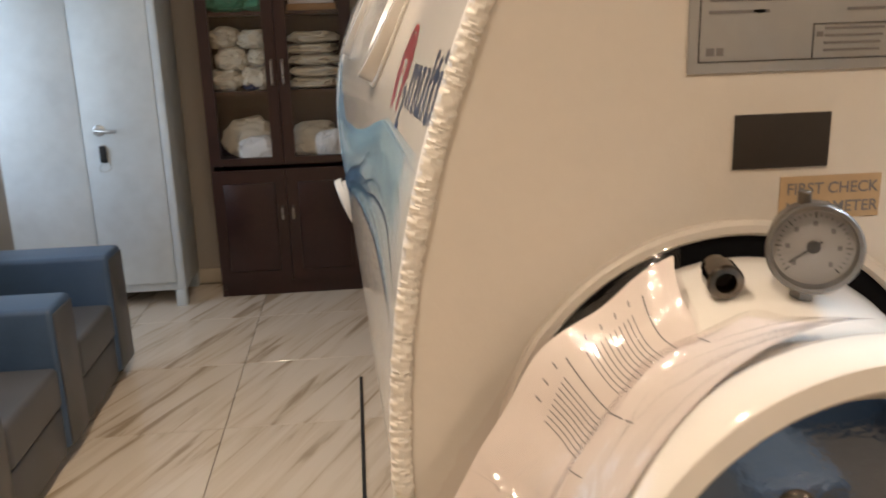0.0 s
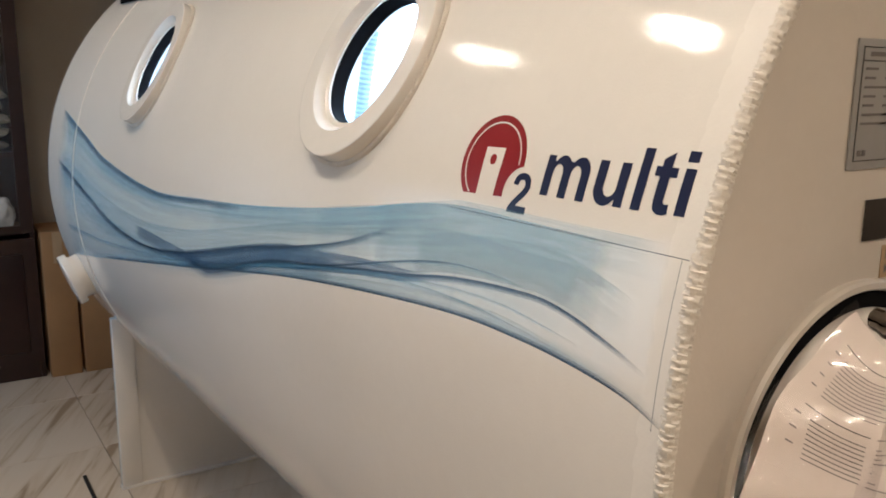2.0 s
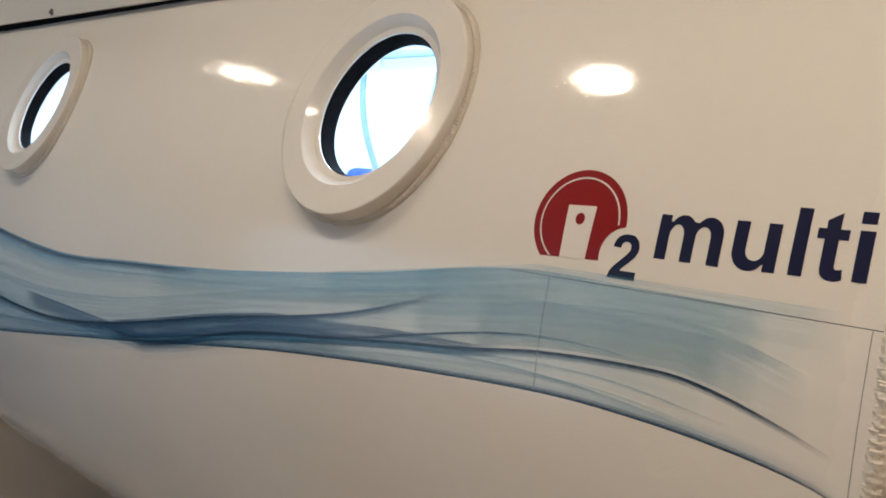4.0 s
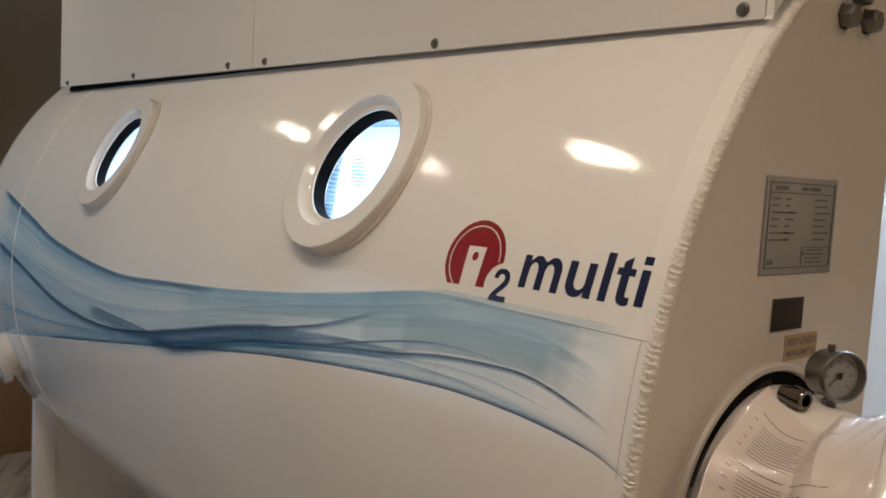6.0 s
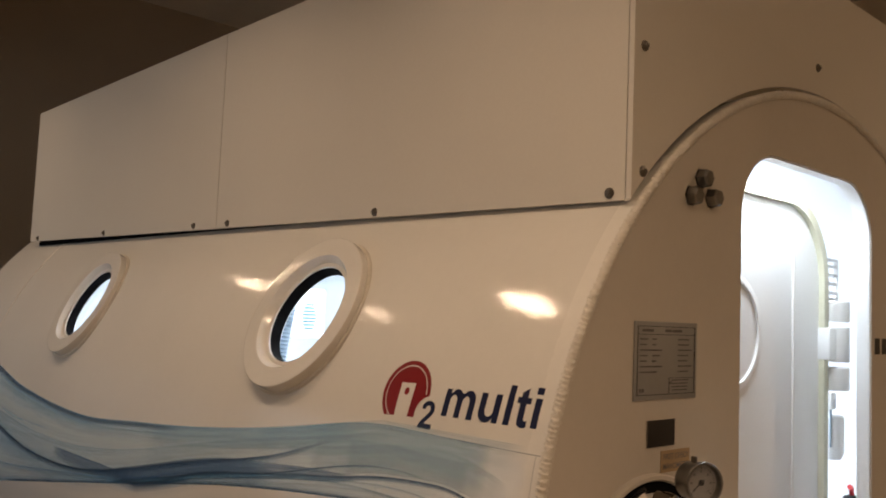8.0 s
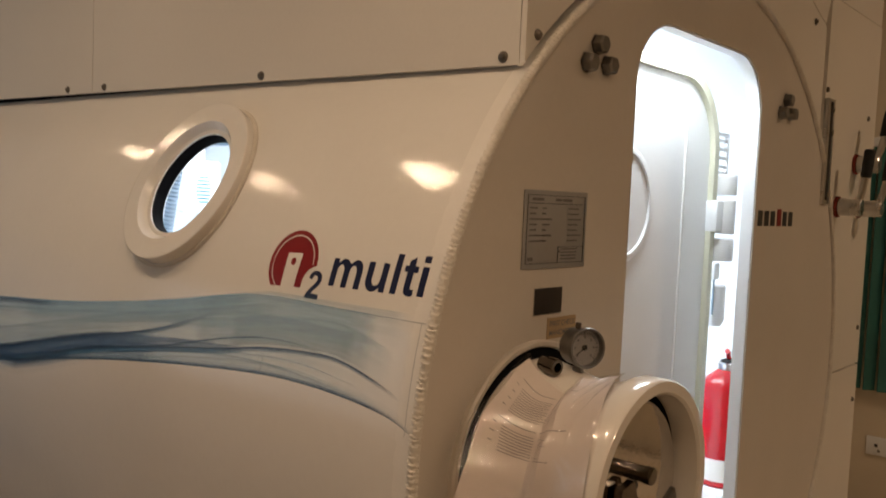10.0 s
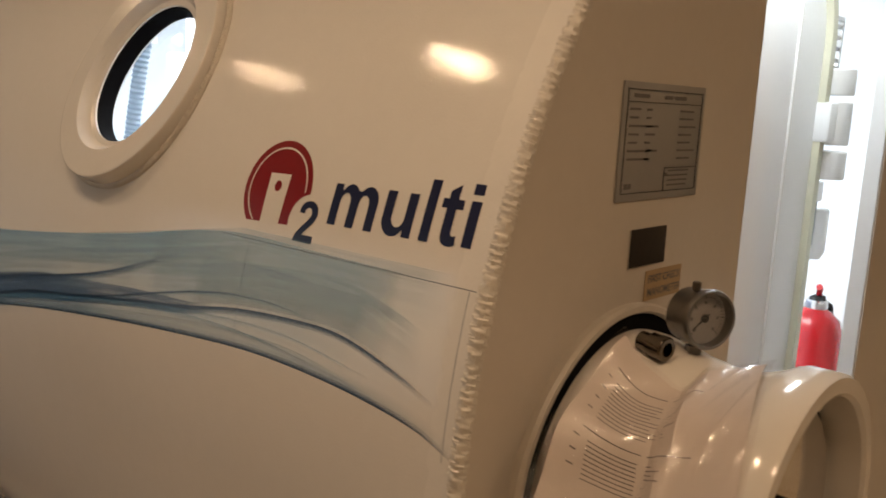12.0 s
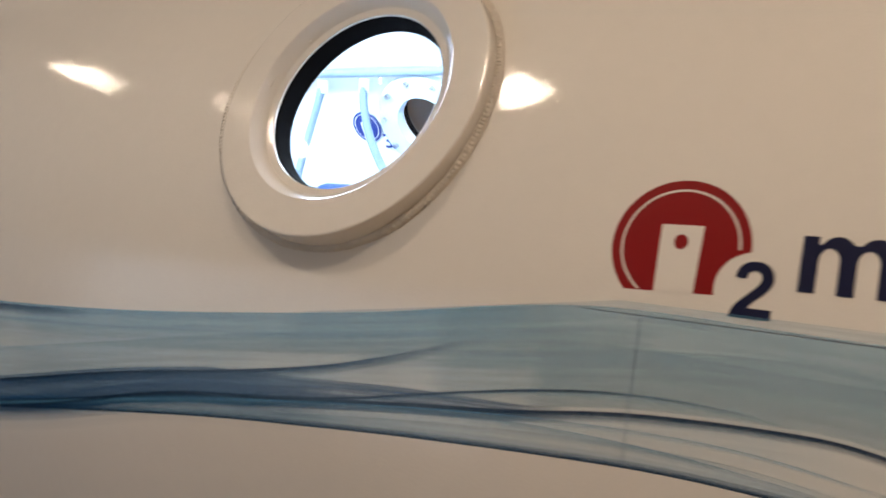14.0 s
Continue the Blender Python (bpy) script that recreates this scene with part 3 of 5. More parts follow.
# soft wash beside the seam
WASH = print_film("vinyl_wash", (0.20, 0.36, 0.46), 0.34, 0.12, 0.35, 51.0)
ribbon(TOP, offset(S3, 0.004), 0.70, 1.12, WASH)
ribbon(offset(TOP, -0.03), offset(S3, 0.003), 0.735, 1.02, WASH)
# fine dark strokes along the wave
STROKE = print_film("vinyl_stroke", (0.004, 0.022, 0.062), 1.0, 0.3, 0.25, 41.0)
ribbon(offset(S1, 0.0006), offset(S1, -0.0024, -0.006), 1.20, 3.2, STROKE)
ribbon(offset(S3, 0.0006), offset(S3, -0.0024, -0.006), 0.66, 1.95, STROKE)
ribbon(offset(S4, 0.0005), offset(S4, -0.0013, -0.005), 0.92, 1.9, STROKE)
ribbon(offset(LOW, 0.0002), offset(LOW, 0.0022, 0.004), 0.60, 1.9, STROKE)
# seams of the film: thin pencil-grey lines
SEAM = material("film_seam", (0.13, 0.14, 0.16), 0.5)


def film_line(points, w, name="film_seam"):
    bm = bmesh.new()
    rows = [(bm.verts.new(on_shell(y, z - w / 2 * (0 if abs(dz) > 0.5 else 1), 0.0027) + Vector((0, -w / 2 if abs(dz) > 0.5 else 0, 0))),
             bm.verts.new(on_shell(y, z + w / 2 * (0 if abs(dz) > 0.5 else 1), 0.0027) + Vector((0, w / 2 if abs(dz) > 0.5 else 0, 0)))) for y, z, dz in points]
    for a, b in zip(rows, rows[1:]):
        bm.faces.new((a[0], a[1], b[1], b[0]))
    part(name, bm, SEAM, chamber).visible_shadow = False


film_line([(0.985 - 0.373 * i / 30, 1.390, 0) for i in range(31)], 0.0009)
film_line([(0.931, 1.392 - 0.119 * i / 20, 1) for i in range(21)], 0.0010)
film_line([(0.6195, 1.389 - 0.149 * i / 20, 1) for i in range(21)], 0.0007)

# emblem and lettering, drawn flat in millimetres and laid on the shell
def flat_art(outline, mat, name, lift, parent, label=""):
    f = wrapped(0.914, 1.405, lift)
    bm = bmesh.new()
    for loop in outline:
        vs = [bm.verts.new((u, v, 0)) for u, v in loop]
        edges = [bm.edges.new((vs[i], vs[(i + 1) % len(vs)])) for i in range(len(vs))]
        bmesh.ops.triangle_fill(bm, edges=edges, use_beauty=True)
    v0, v1 = min(v.co.y for v in bm.verts), max(v.co.y for v in bm.verts)
    for i in range(1, int((v1 - v0) / 6) + 1):
        bmesh.ops.bisect_plane(bm, geom=bm.verts[:] + bm.edges[:] + bm.faces[:], plane_co=(0, v0 + 6 * i, 0), plane_no=(0, 1, 0))
    for v in bm.verts:
        v.co = f(v.co.x / 1000, v.co.y / 1000)
    return part(name, bm, mat, parent, label)


def arc(cx, cy, rx, ry, a0, a1, n=40):
    return [(cx + rx * math.cos(radians(a0 + (a1 - a0) * i / n)), cy + ry * math.sin(radians(a0 + (a1 - a0) * i / n))) for i in range(n + 1)]


def emblem_outline(cx, cy, r, nx, ny, nr, base):
    """A disc cut at its sloping foot, with a round bite where the numeral stands."""
    pts = [p for p in arc(cx, cy, r, r, -20, 250, 270) if p[1] >= base(p[0]) and math.hypot(p[0] - nx, p[1] - ny) > nr]
    bite = [p for p in arc(nx, ny, nr, nr, 230, 60, 120) if p[1] >= base(p[0]) and math.hypot(p[0] - cx, p[1] - cy) < r]
    return pts + bite


def smooth_curve(points, n=6):
    """A curve through a few points, ends kept."""
    out = []
    for i in range(len(points) - 1):
        p0, p1, p2, p3 = points[max(i - 1, 0)], points[i], points[i + 1], points[min(i + 2, len(points) - 1)]
        for k in range(n):
            t = k / n
            out.append(tuple(0.5 * (2 * b + (c - a) * t + (2 * a - 5 * b + 4 * c - d) * t * t + (3 * b - a - 3 * c + d) * t ** 3) for a, b, c, d in zip(p0, p1, p2, p3)))
    return out + [points[-1]]


emblem = flat_art([emblem_outline(3.2, 44, 55.3, 63.5, 15, 29.1, lambda u: 6.1 + 0.036 * u)], RED, "emblem", 0.0003, chamber, "red round emblem with white doorway shape")
flat_art([arc(3.2, 44, 47.6, 47.6, 1, 233, 90) + arc(3.2, 44, 45.7, 45.7, 235, 1, 90)], HULL, "emblem_line", 0.0005, emblem)
flat_art([[(-11.6, 5.6), (19.6, 6.75), (20.8, 61.8), (-13.1, 61.0)]], HULL, "emblem_doorway", 0.0005, emblem)
flat_art([arc(4.2, 47.4, 5.6, 6.2, 0, 350, 28)], RED, "emblem_dot", 0.0007, emblem)
LETTER_M = [(0, 0), (11.7, 0)] + arc(18.9, 24, 7.2, 10.6, 180, 0, 16) + [(26.1, 0), (37.6, 0)] + arc(45.1, 24, 7.4, 10.6, 180, 0, 16) + [(52.5, 0), (64.2, 0)] + arc(50.2, 28, 14.0, 16.0, 0, 142, 24) + arc(24.2, 28, 13.4, 16.0, 40, 146, 20) + [(11.0, 37), (11.0, 43), (0, 43)]
LETTER_U = [(0, 43), (12.0, 43)] + arc(20.3, 18, 8.3, 9.6, 180, 360, 18) + [(28.6, 43), (40.5, 43), (40.5, 0), (29.5, 0), (29.5, 6.2)] + arc(15.6, 15.2, 15.6, 16.2, -36, -180, 24)
LETTER_T = [(0, 42.6), (6.3, 42.6), (6.3, 49.6), (17.6, 56.6), (17.6, 42.6), (25.2, 42.6), (25.2, 33.6), (17.6, 33.6)] + smooth_curve([(17.6, 14), (17.9, 10.4), (20.2, 8.6), (24.4, 9.6)]) + smooth_curve([(25.3, 1.0), (20.5, -0.9), (15.0, -0.9), (9.6, 1.2), (6.8, 6.0), (6.3, 13.0)]) + [(6.3, 33.6), (0, 33.6)]
NUMERAL = [(0.3, 0), (30.6, 0), (30.6, 8.0), (13.4, 8.0)] + smooth_curve([(14.6, 10.2), (18.6, 14.2), (25.2, 20.6), (29.0, 26.4), (29.9, 32.2), (27.6, 38.9), (22.4, 43.0), (15.6, 44.1), (8.4, 42.6), (3.6, 38.0), (1.7, 30.9)]) + smooth_curve([(10.0, 30.2), (11.2, 34.8), (15.2, 36.9), (19.3, 35.4), (21.1, 31.4), (19.2, 26.2), (13.0, 19.4), (5.6, 12.0), (1.6, 6.0), (0.3, 0.4)])[:-1]


def bar_outline(x0, x1, y0, y1):
    return [(x0, y0), (x1, y0), (x1, y1), (x0, y1)]


def letter(outline, u, v):
    part_loops = [[(u + x, v + y) for x, y in loop] for loop in outline]
    return flat_art(part_loops, NAVY, "letter", 0.0004, chamber, "bold navy blue vinyl letter")


letter([NUMERAL], 48.0, -7.1)
letter([LETTER_M], 94.2, 17.3)
letter([LETTER_U], 168.4, 18.2)
letter([bar_outline(0, 11.6, 0, 58.8)], 219.9, 18.6)
letter([LETTER_T], 238.2, 19.0)
letter([bar_outline(0, 11.8, 0, 42.6), bar_outline(-0.8, 11.2, 48.4, 58.4)], 271.0, 19.7)


# cover panels above the shell
cover = thing("cover_panel", "cream sheet-metal casing screwed above the shell", "casing", 0.235, 2.0, 1.77)
PX, PTOP = 0.235, 2.312


def panel_x(y):
    return PX - 0.033 * (y - 0.62)


def panel_top(y):
    return PTOP - 0.0065 * (y - 0.62)


def side_panel(y0, y1, z0, z1):
    bm = bmesh.new()
    f = bm.faces.new([bm.verts.new(p) for p in ((panel_x(y0), y0, z0), (panel_x(y1), y1, z1), (panel_x(y1), y1, panel_top(y1)), (panel_x(y0), y0, panel_top(y0)))])
    e = bmesh.ops.extrude_face_region(bm, geom=[f])
    bmesh.ops.translate(bm, verts=[v for v in e["geom"] if isinstance(v, bmesh.types.BMVert)], vec=(0.012, 0, 0))
    return bm


part("panel", side_panel(0.6235, 1.886, 1.765, 1.779), SHEET, cover)
part("panel", side_panel(1.889, 3.31, 1.779, 1.795), SHEET, cover)
# Black tube added to draw the shade in the gap behind the sheets.
part("gap_shade", tube([(panel_x(y) + 0.034, y, 1.778 + 0.01 * (y - 0.6) / 2.7) for y in np.linspace(0.66, 3.28, 30)], 0.012, 8), RUBBER, cover, "black tube standing in for the dark gap behind the sheet edge")
arch = ring_points(CX, CZ, R + 0.012, 138.5, 42, 60)
part("front_panel", slab([[(PX, 1.768)] + arch + [(1.575, 2.06), (1.455, 2.10), (1.375, PTOP), (PX, PTOP)]], 0.612, 0.622), SHEET, cover)
part("top_panel", box(PX + 0.02, 1.40, 0.625, 3.30, PTOP - 0.042, PTOP - 0.030), SHEET, cover)
for y, z in ((0.6525, 1.778), (1.233, 1.783), (1.829, 1.790), (2.009, 1.792), (2.616, 1.798), (3.227, 1.804)):
    part("screw", lathe([(0, 0.007), (0.004, 0.0065), (0.0055, 0.003), (0.0085, 0.002), (0.009, 0)], axis_matrix((panel_x(y), y, z), (-1, 0, 0)), 16), BRASSY, cover)
for x, z in ((0.264, 1.813), (0.262, 2.014), (0.882, 2.122), (1.35, 2.290), (1.485, 2.057)):
    part("screw", lathe([(0, 0.007), (0.004, 0.0065), (0.0055, 0.003), (0.0085, 0.002), (0.009, 0)], axis_matrix((x, 0.612, z), (0, -1, 0)), 16), BRASSY, cover)

# blanking plugs on the plate
for gx, gz in ((0.426, 1.824), (1.297, 1.833)):
    for dx, dz in ((0, 0), (-0.030, -0.033), (0.032, -0.030)):
        part("plug", lathe([(0, 0.018), (0.013, 0.018), (0.0155, 0.015), (0.0165, 0.0), (0.019, 0.0)], axis_matrix((gx + dx, FRONT, gz + dz), (0, -1, 0)), 6), DARKSTEEL, chamber, "hexagonal steel blanking plug", smooth=False)


def on_plate(x, z, lift=0.0):
    return Matrix.Translation((x, FRONT - lift, z)) @ pose(0, 0, 0, 90, 0, 0)


def bars(rows, mat, name, parent, lift=0.0):
    """Unreadable print: thin bars given as x0, x1, z, height."""
    for x0, x1, z, h in rows:
        part(name, box(x0, x1, FRONT - lift - 0.0006, FRONT - lift, z - h / 2, z + h / 2), mat, parent)


# data plate, brown patch and tag
dp = thing("data_plate", "grey engraved data plate riveted to the white end plate", "sign", 0.33, FRONT, 1.52)
part("backing", box(0.2425, 0.4185, FRONT - 0.0025, FRONT - 0.0002, 1.4575, 1.5795, 0.001), PLATEMETAL, dp)
for x0, x1, z0, z1 in ((0.250, 0.411, 1.4655, 1.4662), (0.250, 0.411, 1.5715, 1.5722), (0.250, 0.2508, 1.4655, 1.572), (0.4102, 0.411, 1.4655, 1.572), (0.250, 0.411, 1.5590, 1.5597), (0.337, 0.411, 1.4905, 1.4911), (0.337, 0.3376, 1.4655, 1.4911)):
    part("border", box(x0, x1, FRONT - 0.0032, FRONT - 0.0025, z0, z1), INK, dp)
rng = random.Random(4)
rows = [(0.262, 0.292, 1.5655, 0.005), (0.325, 0.342, 1.5655, 0.005), (0.346, 0.372, 1.5655, 0.005)]
for i in range(7):
    z = 1.552 - 0.0085 * i
    rows += [(0.257, 0.257 + rng.uniform(0.01, 0.05), z, 0.0028), (0.290, 0.290 + rng.uniform(0.008, 0.03), z, 0.0028), (0.362, 0.385 + rng.uniform(0.0, 0.02), z, 0.0026)]
for i in range(4):
    rows.append((0.346, 0.40 - rng.uniform(0, 0.012), 1.4875 - 0.0052 * i, 0.0022))
rows += [(0.340, 0.3445, 1.4835, 0.0045), (0.256, 0.262, 1.473, 0.007), (0.264, 0.269, 1.473, 0.007)]
bars([(x0, x1, z, h * 0.8) for x0, x1, z, h in rows], GREYINK, "print_line", dp, 0.0025)

patch = thing("brown_patch", "dark brown felt patch stuck on the white end plate", "patch", 0.32, FRONT, 1.405)
part("felt", box(0.2815, 0.3575, FRONT - 0.0024, FRONT - 0.0010, 1.3850, 1.4265, 0.0006), BROWNPATCH, patch)
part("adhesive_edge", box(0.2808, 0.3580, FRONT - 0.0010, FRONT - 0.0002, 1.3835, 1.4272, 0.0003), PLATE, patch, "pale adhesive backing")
tag = thing("instruction_label", "small tan label with two lines of dark capitals", "label", 0.36, FRONT, 1.36)
part("backing", box(0.3215, 0.4035, FRONT - 0.0012, FRONT - 0.0002, 1.3435, 1.3775), TAN, tag)
part("lettering", words("FIRST CHECK", 0.0125, on_plate(0.3265, 1.3635, 0.0016), 0.0002), GREYINK, tag, "dark capitals")
part("lettering", words("MANOMETER", 0.0125, on_plate(0.3265, 1.3485, 0.0016), 0.0002), GREYINK, tag, "dark capitals")
bars([(1.168 + 0.040 * i, 1.196 + 0.040 * i, 1.546, 0.036) for i in (0, 1, 2, 4, 5)], INK, "emblem_bar", chamber, 0.0004)
bars([(1.290, 1.318, 1.549, 0.042)], RED, "emblem_bar", chamber, 0.0005)


# ---------------------------------------------------------------- service lock in the plate
LX, LZ = 0.287, 1.155
lock = thing("service_lock", "white cylindrical service lock with steel door fittings", "service lock", LX, 0.5, LZ)
ax = axis_matrix((LX, FRONT, LZ), (0, -1, 0))
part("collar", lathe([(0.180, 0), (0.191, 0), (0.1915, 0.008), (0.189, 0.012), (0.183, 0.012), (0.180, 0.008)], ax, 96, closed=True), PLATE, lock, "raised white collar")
part("seal", lathe([(0.160, 0.0), (0.1802, 0.0), (0.1802, 0.006), (0.160, 0.006)], ax, 96, closed=True), RUBBER, lock, "black rubber seal")
part("barrel", lathe([(0.130, 0.002), (0.162, 0.002), (0.163, 0.012), (0.1622, 0.026), (0.1575, 0.050), (0.1510, 0.078), (0.1470, 0.104), (0.1468, 0.124), (0.1500, 0.148), (0.1575, 0.168), (0.1640, 0.179), (0.166, 0.185), (0.166, 0.214), (0.163, 0.219), (0.148, 0.219), (0.144, 0.215), (0.144, 0.164), (0.136, 0.158), (0.130, 0.120)], ax, 128, closed=True), BARREL, lock, "glossy white barrel")
MIRRORSTEEL = material("polished_lock_steel", (0.66, 0.645, 0.63), 0.05, 1.0, vary=0.08, scale=14)
part("lock_door", lathe([(0, 0.186), (0.126, 0.186), (0.129, 0.183), (0.129, 0.160), (0, 0.160)], ax, 96), MIRRORSTEEL, lock, "polished steel door")
part("door_gasket", lathe([(0.1285, 0.165), (0.1445, 0.165), (0.1445, 0.176), (0.1285, 0.176)], ax, 96, closed=True), RUBBER, lock, "black rubber door gasket")
def lock_point(a, y, out=0.0):
    """A place on the barrel: angle from its right side over the top, length y."""
    r = 0.163 + out
    return Vector((LX + r * math.cos(radians(a)), y, LZ + r * math.sin(radians(a))))


def bolt_on(name, p, q, prof, mat, label):
    return part(name, lathe(prof, axis_matrix(p, Vector(q) - Vector(p)), 28), mat, lock, label)


# stub, banded shaft end and nut of the door clamp
bolt_on("clamp_stub", (LX - 0.020, 0.424, LZ + 0.036), (LX - 0.016, 0.36, LZ + 0.034), [(0, 0), (0.0115, 0), (0.0115, 0.028), (0.0125, 0.030), (0.0125, 0.040), (0.011, 0.042), (0, 0.042)], CHROME, "round steel stub")
bolt_on("clamp_shaft", (LX - 0.085, 0.424, LZ - 0.012), (LX - 0.050, 0.37, LZ - 0.020), [(0, 0), (0.019, 0), (0.019, 0.020), (0.021, 0.022), (0.021, 0.036), (0.015, 0.038), (0.015, 0.050), (0.0175, 0.052), (0.0175, 0.062), (0.015, 0.064), (0, 0.064)], CHROME, "polished steel clamp shaft with turned bands")
nut = bolt_on("clamp_nut", (LX + 0.030, 0.424, LZ - 0.042), (LX + 0.036, 0.34, LZ - 0.044), [(0, 0), (0.013, 0), (0.013, 0.014), (0.022, 0.015), (0.022, 0.019), (0.0115, 0.020), (0.0115, 0.050), (0.010, 0.052), (0, 0.052)], CHROME, "steel clamp bolt with washer")
part("hex_nut", lathe([(0.010, 0.022), (0.019, 0.022), (0.020, 0.024), (0.020, 0.036), (0.019, 0.038), (0.010, 0.038)], axis_matrix((LX + 0.030, 0.424, LZ - 0.042), (0.006, -0.084, -0.002)), 6, closed=True), CHROME, nut, "hexagonal nut", smooth=False)
part("cross_shaft", rod((LX - 0.09, 0.408, LZ - 0.022), (LX + 0.03, 0.408, LZ - 0.040), 0.0095, 20, chamfer=0.002), CHROME, lock, "round steel cross shaft")
bar = box(-0.135, 0.060, -0.004, 0.004, -0.010, 0.010, 0.002)
bmesh.ops.transform(bar, matrix=pose(LX + 0.010, 0.390, LZ - 0.034, 0, -27, 0), verts=bar.verts)
part("clamp_bar", bar, DARKSTEEL, lock, "flat steel clamp bar")
web = slab([[(LX - 0.062, LZ + 0.020), (LX - 0.030, LZ + 0.026), (LX - 0.012, LZ - 0.016), (LX - 0.070, LZ - 0.022)]], 0.404, 0.416)
part("clamp_web", web, CHROME, lock, "dark steel web")

# pressure gauge on its stem
GC = Vector((0.305, 0.523, 1.344))
gauge = thing("pressure_gauge", "steel-cased round pressure gauge on the service lock", "gauge", *GC)
gm = axis_matrix(GC, (-0.42, -0.9, 0.03))
part("casing", lathe([(0, -0.034), (0.023, -0.034), (0.0285, -0.030), (0.0292, -0.004), (0.0312, -0.002), (0.0316, 0.004), (0.0303, 0.0065), (0.0275, 0.0065), (0.0268, 0.003), (0.0268, -0.006), (0, -0.006)], gm, 64), DARKSTEEL, gauge, "round steel casing")
DIAL = material("dial_face", (0.32, 0.30, 0.285), 0.5, vary=0.05, scale=40)
dial = part("dial", lathe([(0, -0.0045), (0.0267, -0.0045), (0.0267, -0.0055)], gm, 48), DIAL, gauge, "off-white dial")
flat = lambda a, r, w, l, h=-0.0040: gm @ pose(0, 0, h) @ pose(0, 0, 0, 0, 0, a) @ Matrix.Translation((r, 0, 0)) @ Matrix.Diagonal((l, w, 0.0004, 1))
for i in range(31):
    bm = bmesh.new()
    bmesh.ops.create_cube(bm, size=1, matrix=flat(90 + 135 - 9 * i, 0.0225, 0.0005 if i % 5 else 0.0009, 0.0022 if i % 5 else 0.0042))
    part("tick", bm, INK, dial)
for i in range(7):
    a = radians(90 + 135 - 45 * i)
    bm = bmesh.new()
    bmesh.ops.create_cube(bm, size=1, matrix=gm @ pose(0.0165 * math.cos(a), 0.0165 * math.sin(a), -0.0040) @ Matrix.Diagonal((0.0028, 0.0034, 0.0003, 1)))
    part("numeral_bar", bm, GREYINK, dial)
bm = bmesh.new()
bmesh.ops.create_cube(bm, size=1, matrix=flat(218, 0.006, 0.0012, 0.026, -0.0032))
part("pointer", lathe([(0, 0.001), (0.0045, 0.001), (0.0045, 0)], gm @ pose(0, 0, -0.0038), 16, bm), INK, gauge, "black pointer")
part("dial_glass", lathe([(0, 0.0035), (0.0272, 0.0035)], gm, 48), DIALGLASS, gauge).visible_shadow = False
part("cap_screw", rod(GC + Vector((-0.002, 0.014, 0.028)), GC + Vector((-0.002, 0.014, 0.0375)), 0.0045, 12, chamfer=0.001), BRASSY, gauge, "dark filler cap")
part("stem", rod(GC + Vector((0, 0.012, -0.030)), GC + Vector((0, 0.012, -0.058)), 0.0085, 6, rod(GC + Vector((0, 0.012, -0.046)), GC + Vector((0, 0.012, -0.054)), 0.013, 6)), DARKSTEEL, gauge, "hexagonal stem", smooth=False)
part("elbow", rod(GC + Vector((0, 0.012, -0.052)), GC + Vector((0.0, 0.085, -0.052)), 0.009, 16, chamfer=0.002), DARKSTEEL, gauge)
part("needle_valve", rod(GC + Vector((-0.004, -0.004, -0.050)), GC + Vector((-0.026, -0.024, -0.082)), 0.0035, 10), BRASSY, gauge)
nozzle = thing("pipe_nozzle", "short open steel pipe stub on the service lock", "pipe", 0.262, 0.54, 1.325)
part("pipe", lathe([(0.0075, 0), (0.0105, 0), (0.0105, 0.012), (0.0130, 0.014), (0.0130, 0.031), (0.0115, 0.033), (0.0075, 0.033)], axis_matrix((0.256, 0.568, 1.320), (-0.18, -1, -0.05)), 28, closed=True), CHROME, nozzle)
# Black disc set in the pipe mouth to draw the shade inside.
part("bore_shade", lathe([(0, 0.018), (0.0075, 0.018)], axis_matrix((0.256, 0.568, 1.320), (-0.18, -1, -0.05)), 20), BLACK, nozzle)
part("blue_cap", rod((0.345, 0.56, 1.322), (0.345, 0.545, 1.322), 0.009, 16, chamfer=0.002), BLUEVINYL, nozzle, "small blue cap")

# instruction sheets in a plastic sleeve, draped over the barrel
sleeve = thing("plastic_sleeve", "printed instruction sheets in a clear sleeve draped over the lock", "document", LX, 0.5, LZ + 0.16)


def neck(y):
    """How far the barrel draws in between the plate and its rim."""
    k = max(0.0, min(1.0, (FRONT - y - 0.020) / 0.160))
    return 0.0165 * math.sin(math.pi * k) ** 1.4


def notch(w):
    """How far the top edge sags between its two corners."""
    return 0.07 * math.exp(-((w - 0.56) / 0.12) ** 2)


